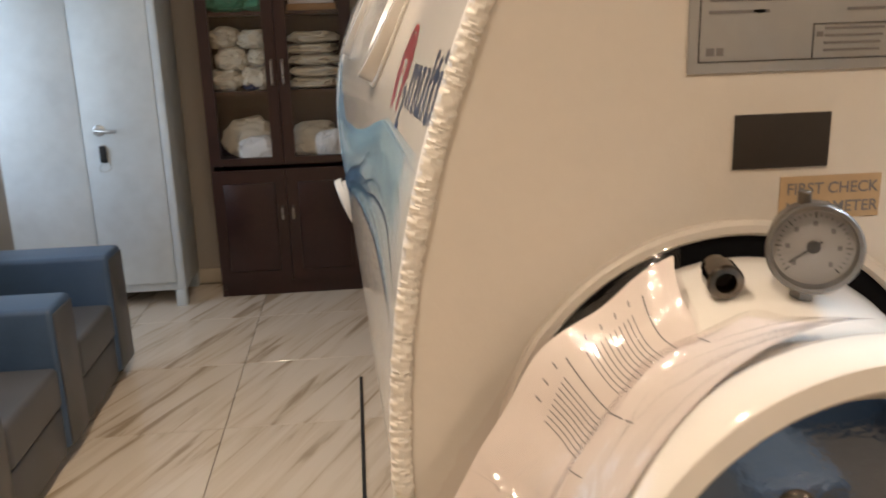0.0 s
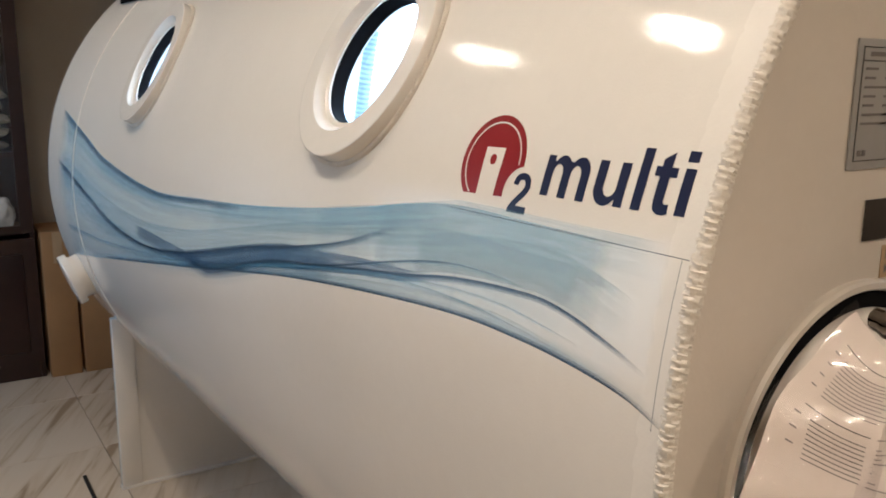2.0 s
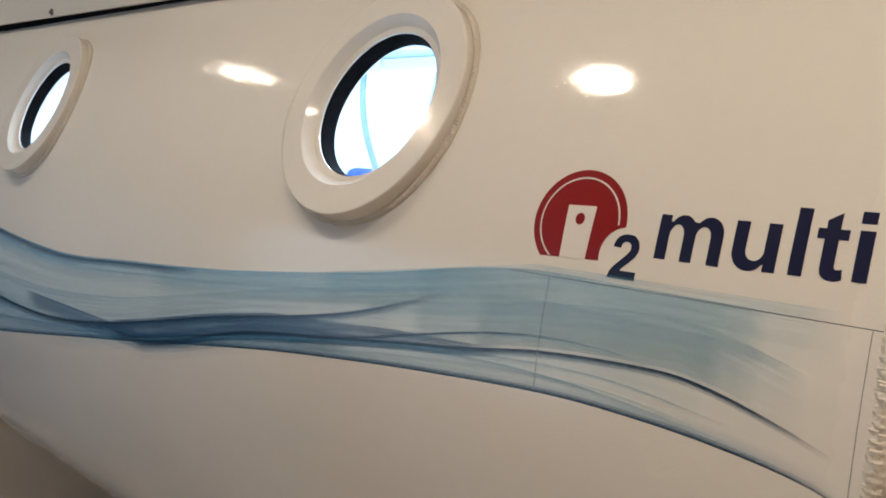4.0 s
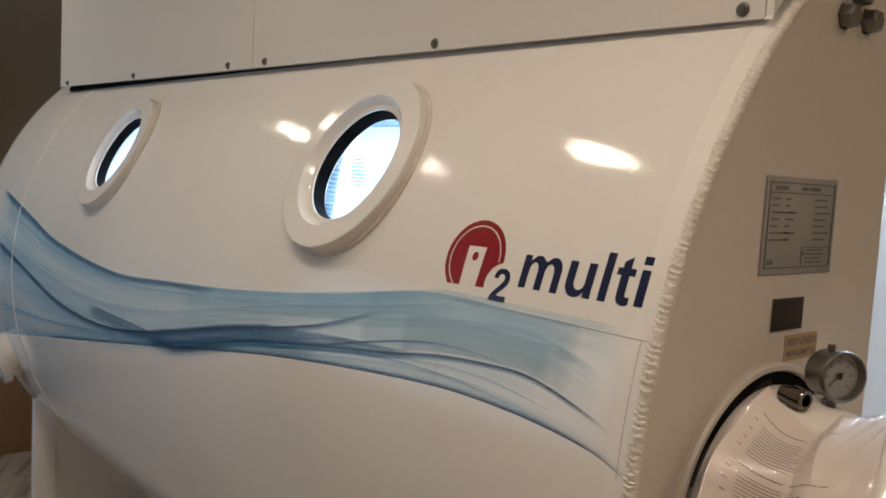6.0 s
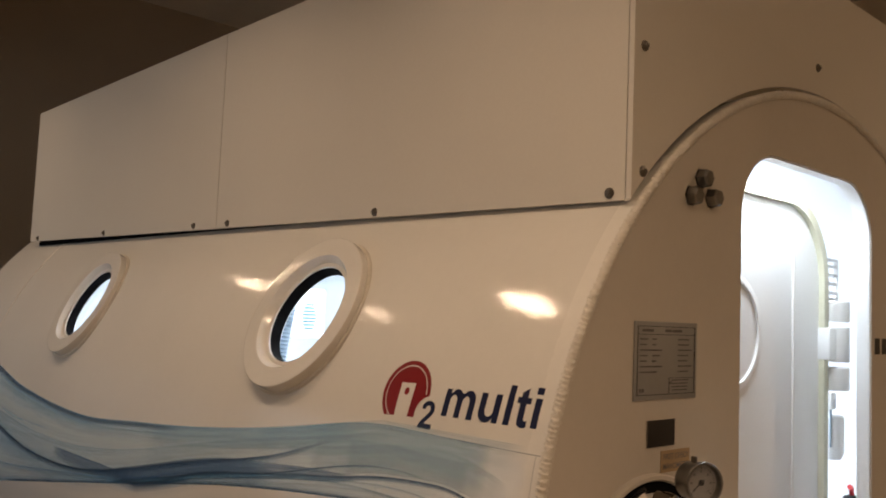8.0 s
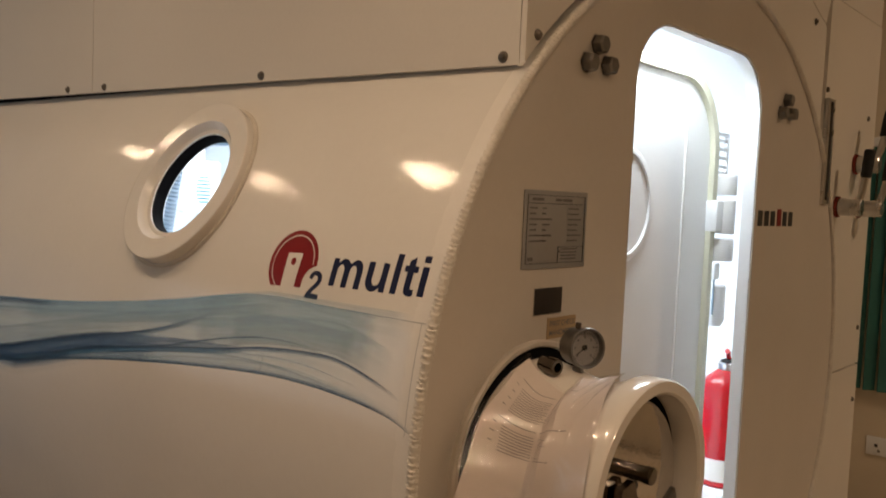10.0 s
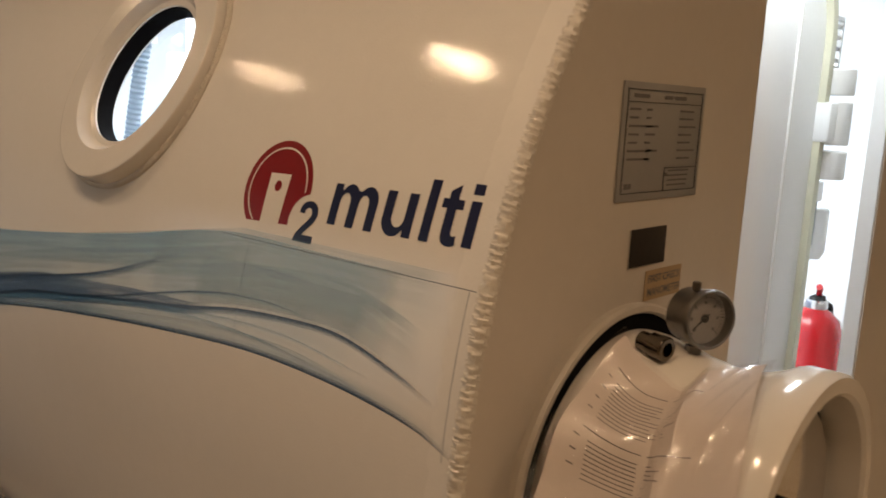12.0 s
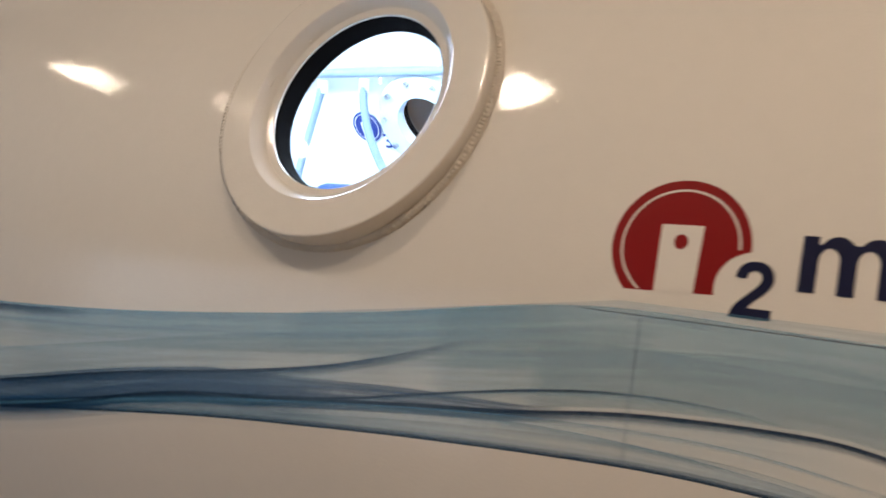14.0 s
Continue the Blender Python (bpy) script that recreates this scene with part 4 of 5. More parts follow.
def drape(s, w, lift=0.0):
    """s: 0 at the top edge to 1 at the loose lower corner; w: 0 beside the plate to 1 beside the door."""
    s = s + (1 - s) * notch(w)
    a = (107 - 24 * w + 15 * math.sin(math.pi * w)) * (1 - s) + (192 - 5 * w) * s
    y = 0.573 + 0.010 * s - w * (0.130 + 0.066 * s) + 0.006 * math.sin(5 * s + 2 * w)
    away = 0.005 + (1 - w) ** 2 * (0.008 + 0.066 * s * s) + 0.034 * max(0.0, (s - 0.78) / 0.22) ** 2 * (1 - 0.5 * w)
    away += 0.016 * max(0.0, 1 - w / 0.35) ** 1.5 * max(0.0, 1 - s / 0.30) ** 1.5
    fold = 0.0035 * math.sin(11 * w + 3 * s) * (0.3 + s) + 0.003 * math.sin(17 * s + 4 * w) * (1 - w) + 0.0075 * math.exp(-((w - 0.70 + 0.22 * s) / 0.055) ** 2) - 0.004 * math.exp(-((w - 0.58 + 0.22 * s) / 0.05) ** 2)
    return lock_point(a, y, away + fold + lift - neck(y))


fold_rng = random.Random(31)
FOLDS = [(fold_rng.uniform(0.255, 0.335), fold_rng.uniform(-0.005, 0.15), fold_rng.uniform(-0.45, 0.45) + (1.2 if k % 4 == 0 else 0), fold_rng.uniform(0.0030, 0.0060), fold_rng.uniform(0.0030, 0.0060), fold_rng.uniform(0.03, 0.075)) for k in range(26)]
FOLDS += [(fold_rng.uniform(0.02, 0.24), fold_rng.uniform(0.085, 0.15), fold_rng.uniform(1.0, 1.9), 0.005, fold_rng.uniform(0.002, 0.004), 0.05) for _ in range(9)]


def crease(s, w):
    """Sharp folds, mostly in the loose lower part of the film."""
    k = 0.0
    for ps, pw, a, width, high, long in FOLDS:
        ds, dw = s * 0.33 - ps, w * 0.15 - pw
        d, l = abs(ds * math.cos(a) + dw * math.sin(a)), abs(dw * math.cos(a) - ds * math.sin(a))
        if d < width and l < long:
            k += high * (1 - d / width) * (1 - l / long)
    return k


def drape_patch(s0, s1, w0, w1, lift, ns=30, nw=14, folds=0.0):
    bm = bmesh.new()
    g = [[bm.verts.new(drape(s0 + (s1 - s0) * i / ns, w0 + (w1 - w0) * j / nw, lift + folds * crease(s0 + (s1 - s0) * i / ns, w0 + (w1 - w0) * j / nw))) for j in range(nw + 1)] for i in range(ns + 1)]
    for a, b in zip(g, g[1:]):
        for j in range(nw):
            bm.faces.new((a[j], a[j + 1], b[j + 1], b[j]))
    return bm


bm = drape_patch(0.02, 0.93, 0.04, 0.96, 0.0012)
part("sheet", bm, PAPER, sleeve, "white printed sheet")
FILMCLEAR = glass("clear_sleeve_film", (0.97, 0.95, 0.95), 0.10, 0.075, 0.20)
part("film", drape_patch(0.0, 1.0, 0.0, 1.0, 0.0035, 220, 96, 1.0), FILMCLEAR, sleeve, "glossy clear film").visible_shadow = False
PALEINK = material("pale_print", (0.22, 0.20, 0.20), 0.6)
rng = random.Random(9)


def print_strip(s, thick, w0, w1, mat):
    """A printed line running askew over the sheet."""
    bm = bmesh.new()
    rows = []
    for j in range(13):
        w = w0 + (w1 - w0) * j / 12
        t = (s + 0.08 * (w - 0.15) - notch(w)) / (1 - notch(w))
        rows.append((bm.verts.new(drape(t, w, 0.0019)), bm.verts.new(drape(t + thick, w, 0.0019))))
    for a, b in zip(rows, rows[1:]):
        bm.faces.new((a[0], a[1], b[1], b[0]))
    part("print_line", bm, mat, sleeve)


for s0, n in ((0.125, 1), (0.175, 11), (0.41, 1), (0.45, 9)):
    for i in range(n):
        s = s0 + 0.0175 * i
        w0, w1 = (0.15, 0.72) if n == 1 else (0.19, rng.uniform(0.46, 0.64))
        print_strip(s, 0.005 if n == 1 else 0.0045, w0, w1, GREYINK if n == 1 else PALEINK)
        if n > 1 and i % 3 == 0:
            print_strip(s, 0.006, 0.12, 0.15, PALEINK)

# ---------------------------------------------------------------- inside the chamber
solid("chamber_floor", box(0.30, 1.51, 0.68, 3.4, 0.47, 0.50), LINER, "white floor inside the chamber", "floor", "structure")
strip = thing("strip_light", "long glowing strip light under the chamber crown", "strip light", 1.0, 2.0, 1.98)
part("housing", box(0.86, 1.14, 0.95, 3.05, 1.975, 1.99, 0.004), WHITEPLASTIC, strip)
part("diffuser", box(0.88, 1.12, 0.97, 3.03, 1.966, 1.974, 0.003), TUBEGLOW, strip, "glowing diffuser")

# pressure door standing open behind the doorway
DY = 0.775
pdoor = thing("pressure_door", "thick white pressure door with rounded corners and cream seal", "door", 1.27, DY, 1.1)
part("leaf", slab([rounded(0.50, 1.285, 0.44, 1.895, 0.20)], DY, DY + 0.04), LINER, pdoor, "white door leaf")
part("door_seal", slab([rounded(0.497, 1.288, 0.437, 1.898, 0.203), rounded(0.522, 1.263, 0.462, 1.873, 0.178)], DY - 0.014, DY + 0.002), SEAL, pdoor, "cream rubber seal")
part("stiffener", box(1.120, 1.126, DY - 0.004, DY, 0.62, 1.76), WHITEPLASTIC, pdoor)
part("viewport", lathe([(0.112, 0.0), (0.128, 0.0), (0.127, 0.004), (0.122, 0.006), (0.113, 0.005)], axis_matrix((0.838, DY, 1.565), (0, -1, 0)), 64, closed=True), LINER, pdoor, "round white viewport ring")
for z0, z1 in ((1.60, 1.655), (1.50, 1.59), (1.43, 1.49), (0.75, 0.81), (0.62, 0.74)):
    part("hinge_knuckle", lathe([(0, 0), (0.031, 0), (0.033, 0.003), (0.033, z1 - z0 - 0.005), (0.030, z1 - z0 - 0.002), (0, z1 - z0 - 0.002)], pose(1.325, DY - 0.015, z0), 32), WHITEPLASTIC, pdoor, "white hinge knuckle")
part("hinge_arm", box(1.26, 1.31, DY - 0.03, DY + 0.03, 1.505, 1.585, 0.006), LINER, pdoor)
grille = thing("air_grille", "small chromed grille fixed inside the chamber", "grille", 1.40, 0.80, 1.70)
part("frame", slab([rounded(1.345, 1.425, 1.655, 1.765, 0.006, 4), rounded(1.353, 1.417, 1.663, 1.757, 0.004, 4)], 0.795, 0.805), STEEL, grille)
for i in range(4):
    part("slat", box(1.352, 1.418, 0.798, 0.803, 1.672 + 0.023 * i, 1.680 + 0.023 * i), STEEL, grille)
handset = thing("handset", "white wall handset hanging inside the chamber", "handset", 1.40, 0.80, 1.35)
part("cradle", box(1.362, 1.398, 0.785, 0.815, 1.375, 1.42, 0.006), WHITEPLASTIC, handset)
part("cup", lathe([(0, 0), (0.022, 0.004), (0.030, 0.02), (0.030, 0.11), (0.026, 0.115), (0, 0.115)], pose(1.40, 0.80, 1.245), 32), WHITEPLASTIC, handset)
part("cord", tube([(1.37, 0.79, 1.38 - 0.1 * k / 8 - 0.02 * math.sin(k * 0.4)) for k in range(9)], 0.003, 8), HOSE, handset)

# fire extinguisher
ex = thing("fire_extinguisher", "small red fire extinguisher standing on a chamber bracket", "fire extinguisher", 1.597, 0.845, 0.748)
em2 = pose(1.597, 0.845, 0.748)
part("cylinder", lathe([(0, 0), (0.058, 0), (0.065, 0.008), (0.066, 0.02), (0.066, 0.285), (0.058, 0.315), (0.036, 0.335), (0.022, 0.345), (0.022, 0.36), (0, 0.36)], em2, 48), EXTRED, ex)
part("collar", lathe([(0.0225, 0.34), (0.026, 0.345), (0.026, 0.362), (0.0225, 0.365)], em2, 32, closed=True), STEEL, ex)
part("valve", box(1.577, 1.617, 0.83, 0.86, 1.100, 1.122, 0.005), BLACK, ex, "black valve head")
part("lever", tube([(1.607, 0.845, 1.122), (1.59, 0.84, 1.132), (1.568, 0.832, 1.146), (1.555, 0.83, 1.152)], 0.008, 8), EXTRED, ex, "red squeeze lever")
part("instruction_band", lathe([(0.0665, 0.02), (0.0665, 0.085)], em2, 48), PAPER, ex, "white instruction label")
part("hose", tube([(1.612, 0.84, 1.11), (1.650, 0.83, 1.09), (1.668, 0.825, 1.03), (1.672, 0.825, 0.93)], 0.008, 8), BLACK, ex, "black hose")
ex.location.x += 0.035
solid("extinguisher_bracket", box(1.535, 1.715, 0.77, 0.92, 0.733, 0.748, 0.003), LINER, "white bracket shelf on the chamber wall", "bracket")

# breathing hoses, rail, seats and number signs by the far side
rail = thing("overhead_rail", "pale rail along the far chamber side carrying breathing hoses", "rail", 1.62, 2.0, 1.71)
part("rail_bar", rod((1.475, 0.95, 1.765), (1.40, 3.3, 1.765), 0.014, 16), HOSE, rail)
for y in (1.2, 1.75, 2.3, 2.85):
    part("rail_hook", rod((1.44, y, 1.765), (1.44, y, 1.73), 0.007, 10), STEEL, rail)


def breathing_hose(y, sway, drop=0.42, x=1.44, top=1.74):
    h = thing("breathing_hose", "ribbed grey-blue breathing hose hanging from the rail", "hose", x, y, top, group="breathing hoses")
    pts = [(x - 0.03 * math.sin(3 * k / 240), y + sway * (k / 240) ** 1.6, top - drop * k / 240) for k in range(241)]
    part("corrugated_tube", tube(pts, 0.0125, 10, rad=lambda k: 1.0 + 0.12 * math.sin(k * 240 * 1.57)), HOSE, h)
    part("cuff", rod((x, y, top + 0.005), (x, y, top - 0.035), 0.016, 14), WHITEPLASTIC, h)
    return h


for y, s in ((2.362, -0.22), (2.53, 0.13), (2.95, -0.08), (1.7, 0.1)):
    breathing_hose(y, s)
breathing_hose(1.60, 0.06, 0.55, 0.27, 1.66)
breathing_hose(2.66, 0.06, 0.55, 0.25, 1.66)
for y in (1.35, 1.93, 2.50, 3.06):
    st = thing("seat", "blue padded bench seat inside the chamber", "seat", 1.50, y, 0.9, group="chamber seats")
    part("cushion", box(1.18, 1.58, y - 0.24, y + 0.24, 0.86, 0.96, 0.03, 3), SEATBLUE, st)
    part("backrest", box(1.52, 1.61, y - 0.15, y + 0.15, 1.00, 1.415 if y == 2.50 else 1.33, 0.04, 3), SEATBLUE, st, "rounded blue backrest")
    part("base", box(1.22, 1.56, y - 0.22, y + 0.22, 0.50, 0.86, 0.005), LINER, st)


def number_sign(y, digit):
    a = radians(31)
    n = Vector((-math.cos(a), 0, -math.sin(a)))
    c = Vector((axis_x(y) + (R - 0.026) * math.cos(a), y, CZ + (R - 0.03) * math.sin(a)))
    up = Vector((-math.sin(a), 0, math.cos(a)))
    m = Matrix((Vector((0, -1, 0)), up, n)).transposed().to_4x4()
    m.translation = c
    s = thing("seat_sign", "round blue emblem with seat number on the chamber wall", "sign", *c, group="seat signs")
    part("disc", lathe([(0, 0.002), (0.055, 0.002), (0.055, 0)], m, 40), BLUEVINYL, s)
    part("disc_line", lathe([(0.045, 0.0026), (0.048, 0.0026)], m, 40), WHITEVINYL, s)
    bm = box(-0.02, 0.018, -0.06, 0.018, 0.0026, 0.0032)
    bmesh.ops.transform(bm, matrix=m, verts=bm.verts)
    part("doorway_shape", bm, WHITEVINYL, s)
    part("numeral", words(digit, 0.075, m @ Matrix.Translation((0.052, -0.075, 0.003)), 0.001), BLUEVINYL, s)


number_sign(2.46, "3")
number_sign(1.55, "2")
TEALSLOT = material("teal_slot", (0.06, 0.22, 0.24), 0.6)
vent = thing("speaker_box", "white hanging speaker box with a slotted oval grille", "speaker", 1.03, 2.72, 1.55)
part("case", box(0.95, 1.11, 2.70, 2.76, 1.46, 1.66, 0.012, 3), LINER, vent)
part("bracket", box(1.015, 1.045, 2.72, 2.74, 1.655, 2.03), LINER, vent)
for i in range(8):
    z = 1.50 + 0.0135 * i
    w = 0.032 * math.sqrt(max(0.1, 1 - ((i - 3.5) / 4.4) ** 2))
    part("slot", box(1.03 - w, 1.03 + w, 2.697, 2.7005, z, z + 0.006), TEALSLOT, vent)

# ---------------------------------------------------------------- support and far end
# saddle legs
def saddle(y):
    s = thing("saddle_leg", "white steel saddle leg under the chamber shell", "leg", CX, y, 0, group="saddle legs")
    ax_ = axis_x(y)
    top = [(ax_ + (R - 0.004) * math.cos(radians(a)), CZ + (R - 0.004) * math.sin(radians(a))) for a in range(209, 332, 6)]
    part("web", slab([[(0.135, 0.012)] + [(0.135, top[0][1])] + top + [(1.675, top[-1][1]), (1.675, 0.012)]], y - 0.006, y + 0.006), HULL, s)
    for x0, x1 in ((0.062, 0.137), (1.672, 1.747)):
        zt = CZ - math.sqrt(max(0, R ** 2 - (ax_ - (x0 + x1) / 2) ** 2))
        part("flange", box(x0, x1, y - 0.018, y + 0.018, 0.012, zt + 0.03, 0.003), HULL, s)
    part("foot_plate", box(0.06, 1.75, y - 0.020, y + 0.020, 0.0, 0.012, 0.002), HULL, s)


saddle(3.27)
saddle(1.05)
stub = thing("drain_flange", "white flanged pipe stub low on the shell", "pipe", 0.0, 3.27, 0.85)
sm = port_frame(3.27, -21)
part("pipe", lathe([(0.062, -0.03), (0.078, -0.03), (0.078, 0.055), (0.075, 0.058), (0.062, 0.058)], sm, 48, closed=True), HULL, stub)
part("flange", lathe([(0.062, 0.030), (0.092, 0.030), (0.093, 0.033), (0.093, 0.053), (0.090, 0.057), (0.062, 0.057)], sm, 56, closed=True), HULL, stub)
part("blank", lathe([(0, 0.050), (0.064, 0.050), (0.064, 0.04)], sm, 32), DARKSTEEL, stub)
lug = port_frame(3.33, -41)
bm = box(-0.045, 0.045, -0.006, 0.006, -0.02, 0.055, 0.002)
bmesh.ops.transform(bm, matrix=lug, verts=bm.verts)
solid("lifting_lug", bm, HULL, "white steel lug welded to the shell", "lug")
solid("floor_gap_strip", box(-0.048, -0.034, 2.2, 3.45, 0.0, 0.005, 0.001), BLACK, "narrow dark expansion strip in the floor", "strip")

# control panel beside the plate
cp = thing("control_panel", "cream sheet-metal control panel with valve levers", "control panel", 1.6, 0.65, 0)
right = [(CX + (R + 0.014) * math.cos(radians(a)), CZ + (R + 0.014) * math.sin(radians(a))) for a in range(-66, 40, 3)]
EDGE, SEAMZ = 2.105, 1.092
part("panel", slab([[(right[0][0], 0.03)] + [p for p in right if p[1] < SEAMZ - 0.02] + [(1.806, SEAMZ - 0.003), (EDGE, SEAMZ - 0.003), (EDGE, 0.03)]], 0.614, 0.626), SHEET, cp)
part("panel", slab([[(1.806, SEAMZ + 0.003)] + [p for p in right if p[1] > SEAMZ + 0.02] + [(1.615, 2.15), (EDGE, 2.15), (EDGE, SEAMZ + 0.003)]], 0.614, 0.626), SHEET, cp)
part("panel", box(1.462, EDGE, 0.616, 0.628, 2.154, 2.31), SHEET, cp)
part("panel", slab([[(1.462, 2.110), (1.580, 2.068), (1.612, 2.150), (1.462, 2.150)]], 0.616, 0.628), SHEET, cp)
part("side_panel", box(EDGE - 0.012, EDGE, 0.628, 1.6, 0.03, 2.31), SHEET, cp)
part("plinth", box(1.45, EDGE - 0.02, 0.66, 1.5, 0.0, 0.05), BLACK, cp)
ruler = part("gauge_strip", box(1.600, 1.650, 0.598, 0.6135, 1.59, 1.875, 0.003), STEEL, cp, "upright metal gauge strip")
part("gauge_slot", box(1.612, 1.626, 0.5955, 0.598, 1.60, 1.865), INK, ruler)


def valve(x, z, tilt):
    v = thing("valve_lever", "steel valve with black gripped lever and red disc", "valve", x, 0.6, z, group="valve levers")
    part("disc", rod((x, 0.614, z), (x, 0.606, z), 0.030, 32), ORANGE, v, "red backing disc")
    part("body", rod((x, 0.606, z), (x, 0.545, z), 0.025, 28, chamfer=0.003), STEEL, v, "round steel valve body")
    d = Vector((math.sin(radians(tilt)), 0, math.cos(radians(tilt))))
    p = Vector((x, 0.56, z))
    part("lever", tube([p, p + d * 0.05 + Vector((0, -0.012, 0)), p + d * 0.10 + Vector((0, -0.018, 0))], 0.010, 10), STEEL, v, "flat steel lever")
    part("grip", rod(p + d * 0.085 + Vector((0, -0.017, 0)), p + d * 0.165 + Vector((0, -0.022, 0)), 0.015, 16, chamfer=0.004), BLACK, v, "black grip")


for x, z, t in ((1.77, 1.585, 5), (1.92, 1.715, 15), (1.98, 1.585, 12)):
    valve(x, z, t)
for x, z in ((2.07, 1.21), (2.07, 0.98), (1.50, 1.833), (1.62, 1.90), (2.02, 1.86)):
    part("screw", lathe([(0, 0.006), (0.006, 0.005), (0.008, 0)], axis_matrix((x, 0.614, z), (0, -1, 0)), 12), BRASSY, cp)

# beyond: blind, socket
blind = thing("vertical_blind", "dark teal vertical strip blind on the side wall", "blind", 4.08, 0.6, 1.2)
part("headrail", box(4.03, 4.095, -0.7, 1.16, 1.93, 1.98, 0.004), WHITEPLASTIC, blind)
for i in range(26):
    y = 1.13 - 0.07 * i
    bm = box(4.05, 4.056, y - 0.03, y + 0.03, 0.64, 1.93)
    bmesh.ops.rotate(bm, verts=bm.verts, cent=(4.053, y, 1.2), matrix=Matrix.Rotation(radians(35), 3, "Z"))
    part("slat", bm, TEAL, blind)
sock = thing("wall_socket", "white double wall socket", "socket", 4.095, 1.0, 0.33)
part("face_plate", box(4.088, 4.0995, 0.86, 1.06, 0.29, 0.39, 0.004), WHITEPLASTIC, sock)
for y in (0.91, 1.01):
    part("pin_hole", box(4.0865, 4.0885, y - 0.008, y + 0.008, 0.335, 0.352), INK, sock)
    part("pin_hole", box(4.0865, 4.0885, y - 0.020, y - 0.008, 0.31, 0.322), INK, sock)

# ---------------------------------------------------------------- furniture
# steel locker
lk = thing("steel_locker", "pale grey-blue two-door steel locker on short feet", "locker", -1.45, 4.85, 0)
x0, x1, y0, y1, z0, z1 = -1.885, -1.0, 4.62, 5.04, 0.09, 1.95
part("carcass", box(x0, x1, y0 + 0.022, y1, z0, z1, 0.004), LOCKER, lk)
for a, b in ((x0 + 0.006, (x0 + x1) / 2 - 0.002), ((x0 + x1) / 2 + 0.002, x1 - 0.045)):
    d = part("door", box(a, b, y0, y0 + 0.021, z0 + 0.05, z1 - 0.02, 0.004), LOCKER, lk, "flat sheet-metal door")
    if a > -1.6:
        hx = a + 0.085
        part("rose", lathe([(0, 0.012), (0.022, 0.012), (0.030, 0.006), (0.031, 0)], axis_matrix((hx, y0, 1.0), (0, -1, 0)), 28), STEEL, d, "chrome handle rose")
        part("handle", tube([(hx, y0 - 0.01, 1.0), (hx, y0 - 0.045, 1.0), (hx + 0.02, y0 - 0.05, 1.0), (hx + 0.10, y0 - 0.05, 0.995)], 0.009, 10), STEEL, d, "chrome lever handle")
        part("lock", lathe([(0, 0.01), (0.015, 0.01), (0.017, 0)], axis_matrix((hx + 0.01, y0, 0.91), (0, -1, 0)), 20), STEEL, d)
        part("keys", box(hx - 0.008, hx + 0.03, y0 - 0.02, y0 - 0.008, 0.83, 0.92, 0.006), BLACK, d, "dark key fob")
        part("key_ring", lathe([(0.028, -0.0015), (0.031, -0.0015), (0.031, 0.0015), (0.028, 0.0015)], axis_matrix((hx + 0.015, y0 - 0.012, 0.805), (0, -1, 0.9)), 28, closed=True), STEEL, d)
part("stile", box(x1 - 0.043, x1, y0 + 0.004, y0 + 0.022, z0, z1, 0.003), LOCKER, lk)
for fx in (x0 + 0.03, x1 - 0.03):
    for fy in (y0 + 0.03, y1 - 0.03):
        part("foot", box(fx - 0.028, fx + 0.028, fy - 0.028, fy + 0.028, 0, z0 + 0.002, 0.003), LOCKER, lk)

# glazed cupboard
cb = thing("glazed_cupboard", "dark mahogany cupboard with glazed upper doors full of linen", "cupboard", -0.41, 4.9, 0)
X0, X1, Y0, Y1, ZT = -0.82, 0.0, 4.74, 5.04, 1.98
bm = box(X0, X0 + 0.022, Y0, Y1, 0.0, ZT, 0.002)
box(X1 - 0.022, X1, Y0, Y1, 0.0, ZT, 0.002, bm=bm)
box(X0, X1, Y0, Y1, ZT, ZT + 0.025, 0.002, bm=bm)
box(X0 + 0.02, X1 - 0.02, Y1 - 0.012, Y1, 0.03, ZT, bm=bm)
part("carcass", bm, WOOD, cb)
part("plinth", box(X0 + 0.0225, X1 - 0.0225, Y0 + 0.004, Y0 + 0.02, 0.0, 0.078), WOOD, cb)
for z in (0.08, 0.755, 1.145, 1.565):
    part("shelf", box(X0 + 0.023, X1 - 0.023, Y0 + 0.015, Y1 - 0.013, z, z + 0.02), WOOD, cb)
xm = (X0 + X1) / 2
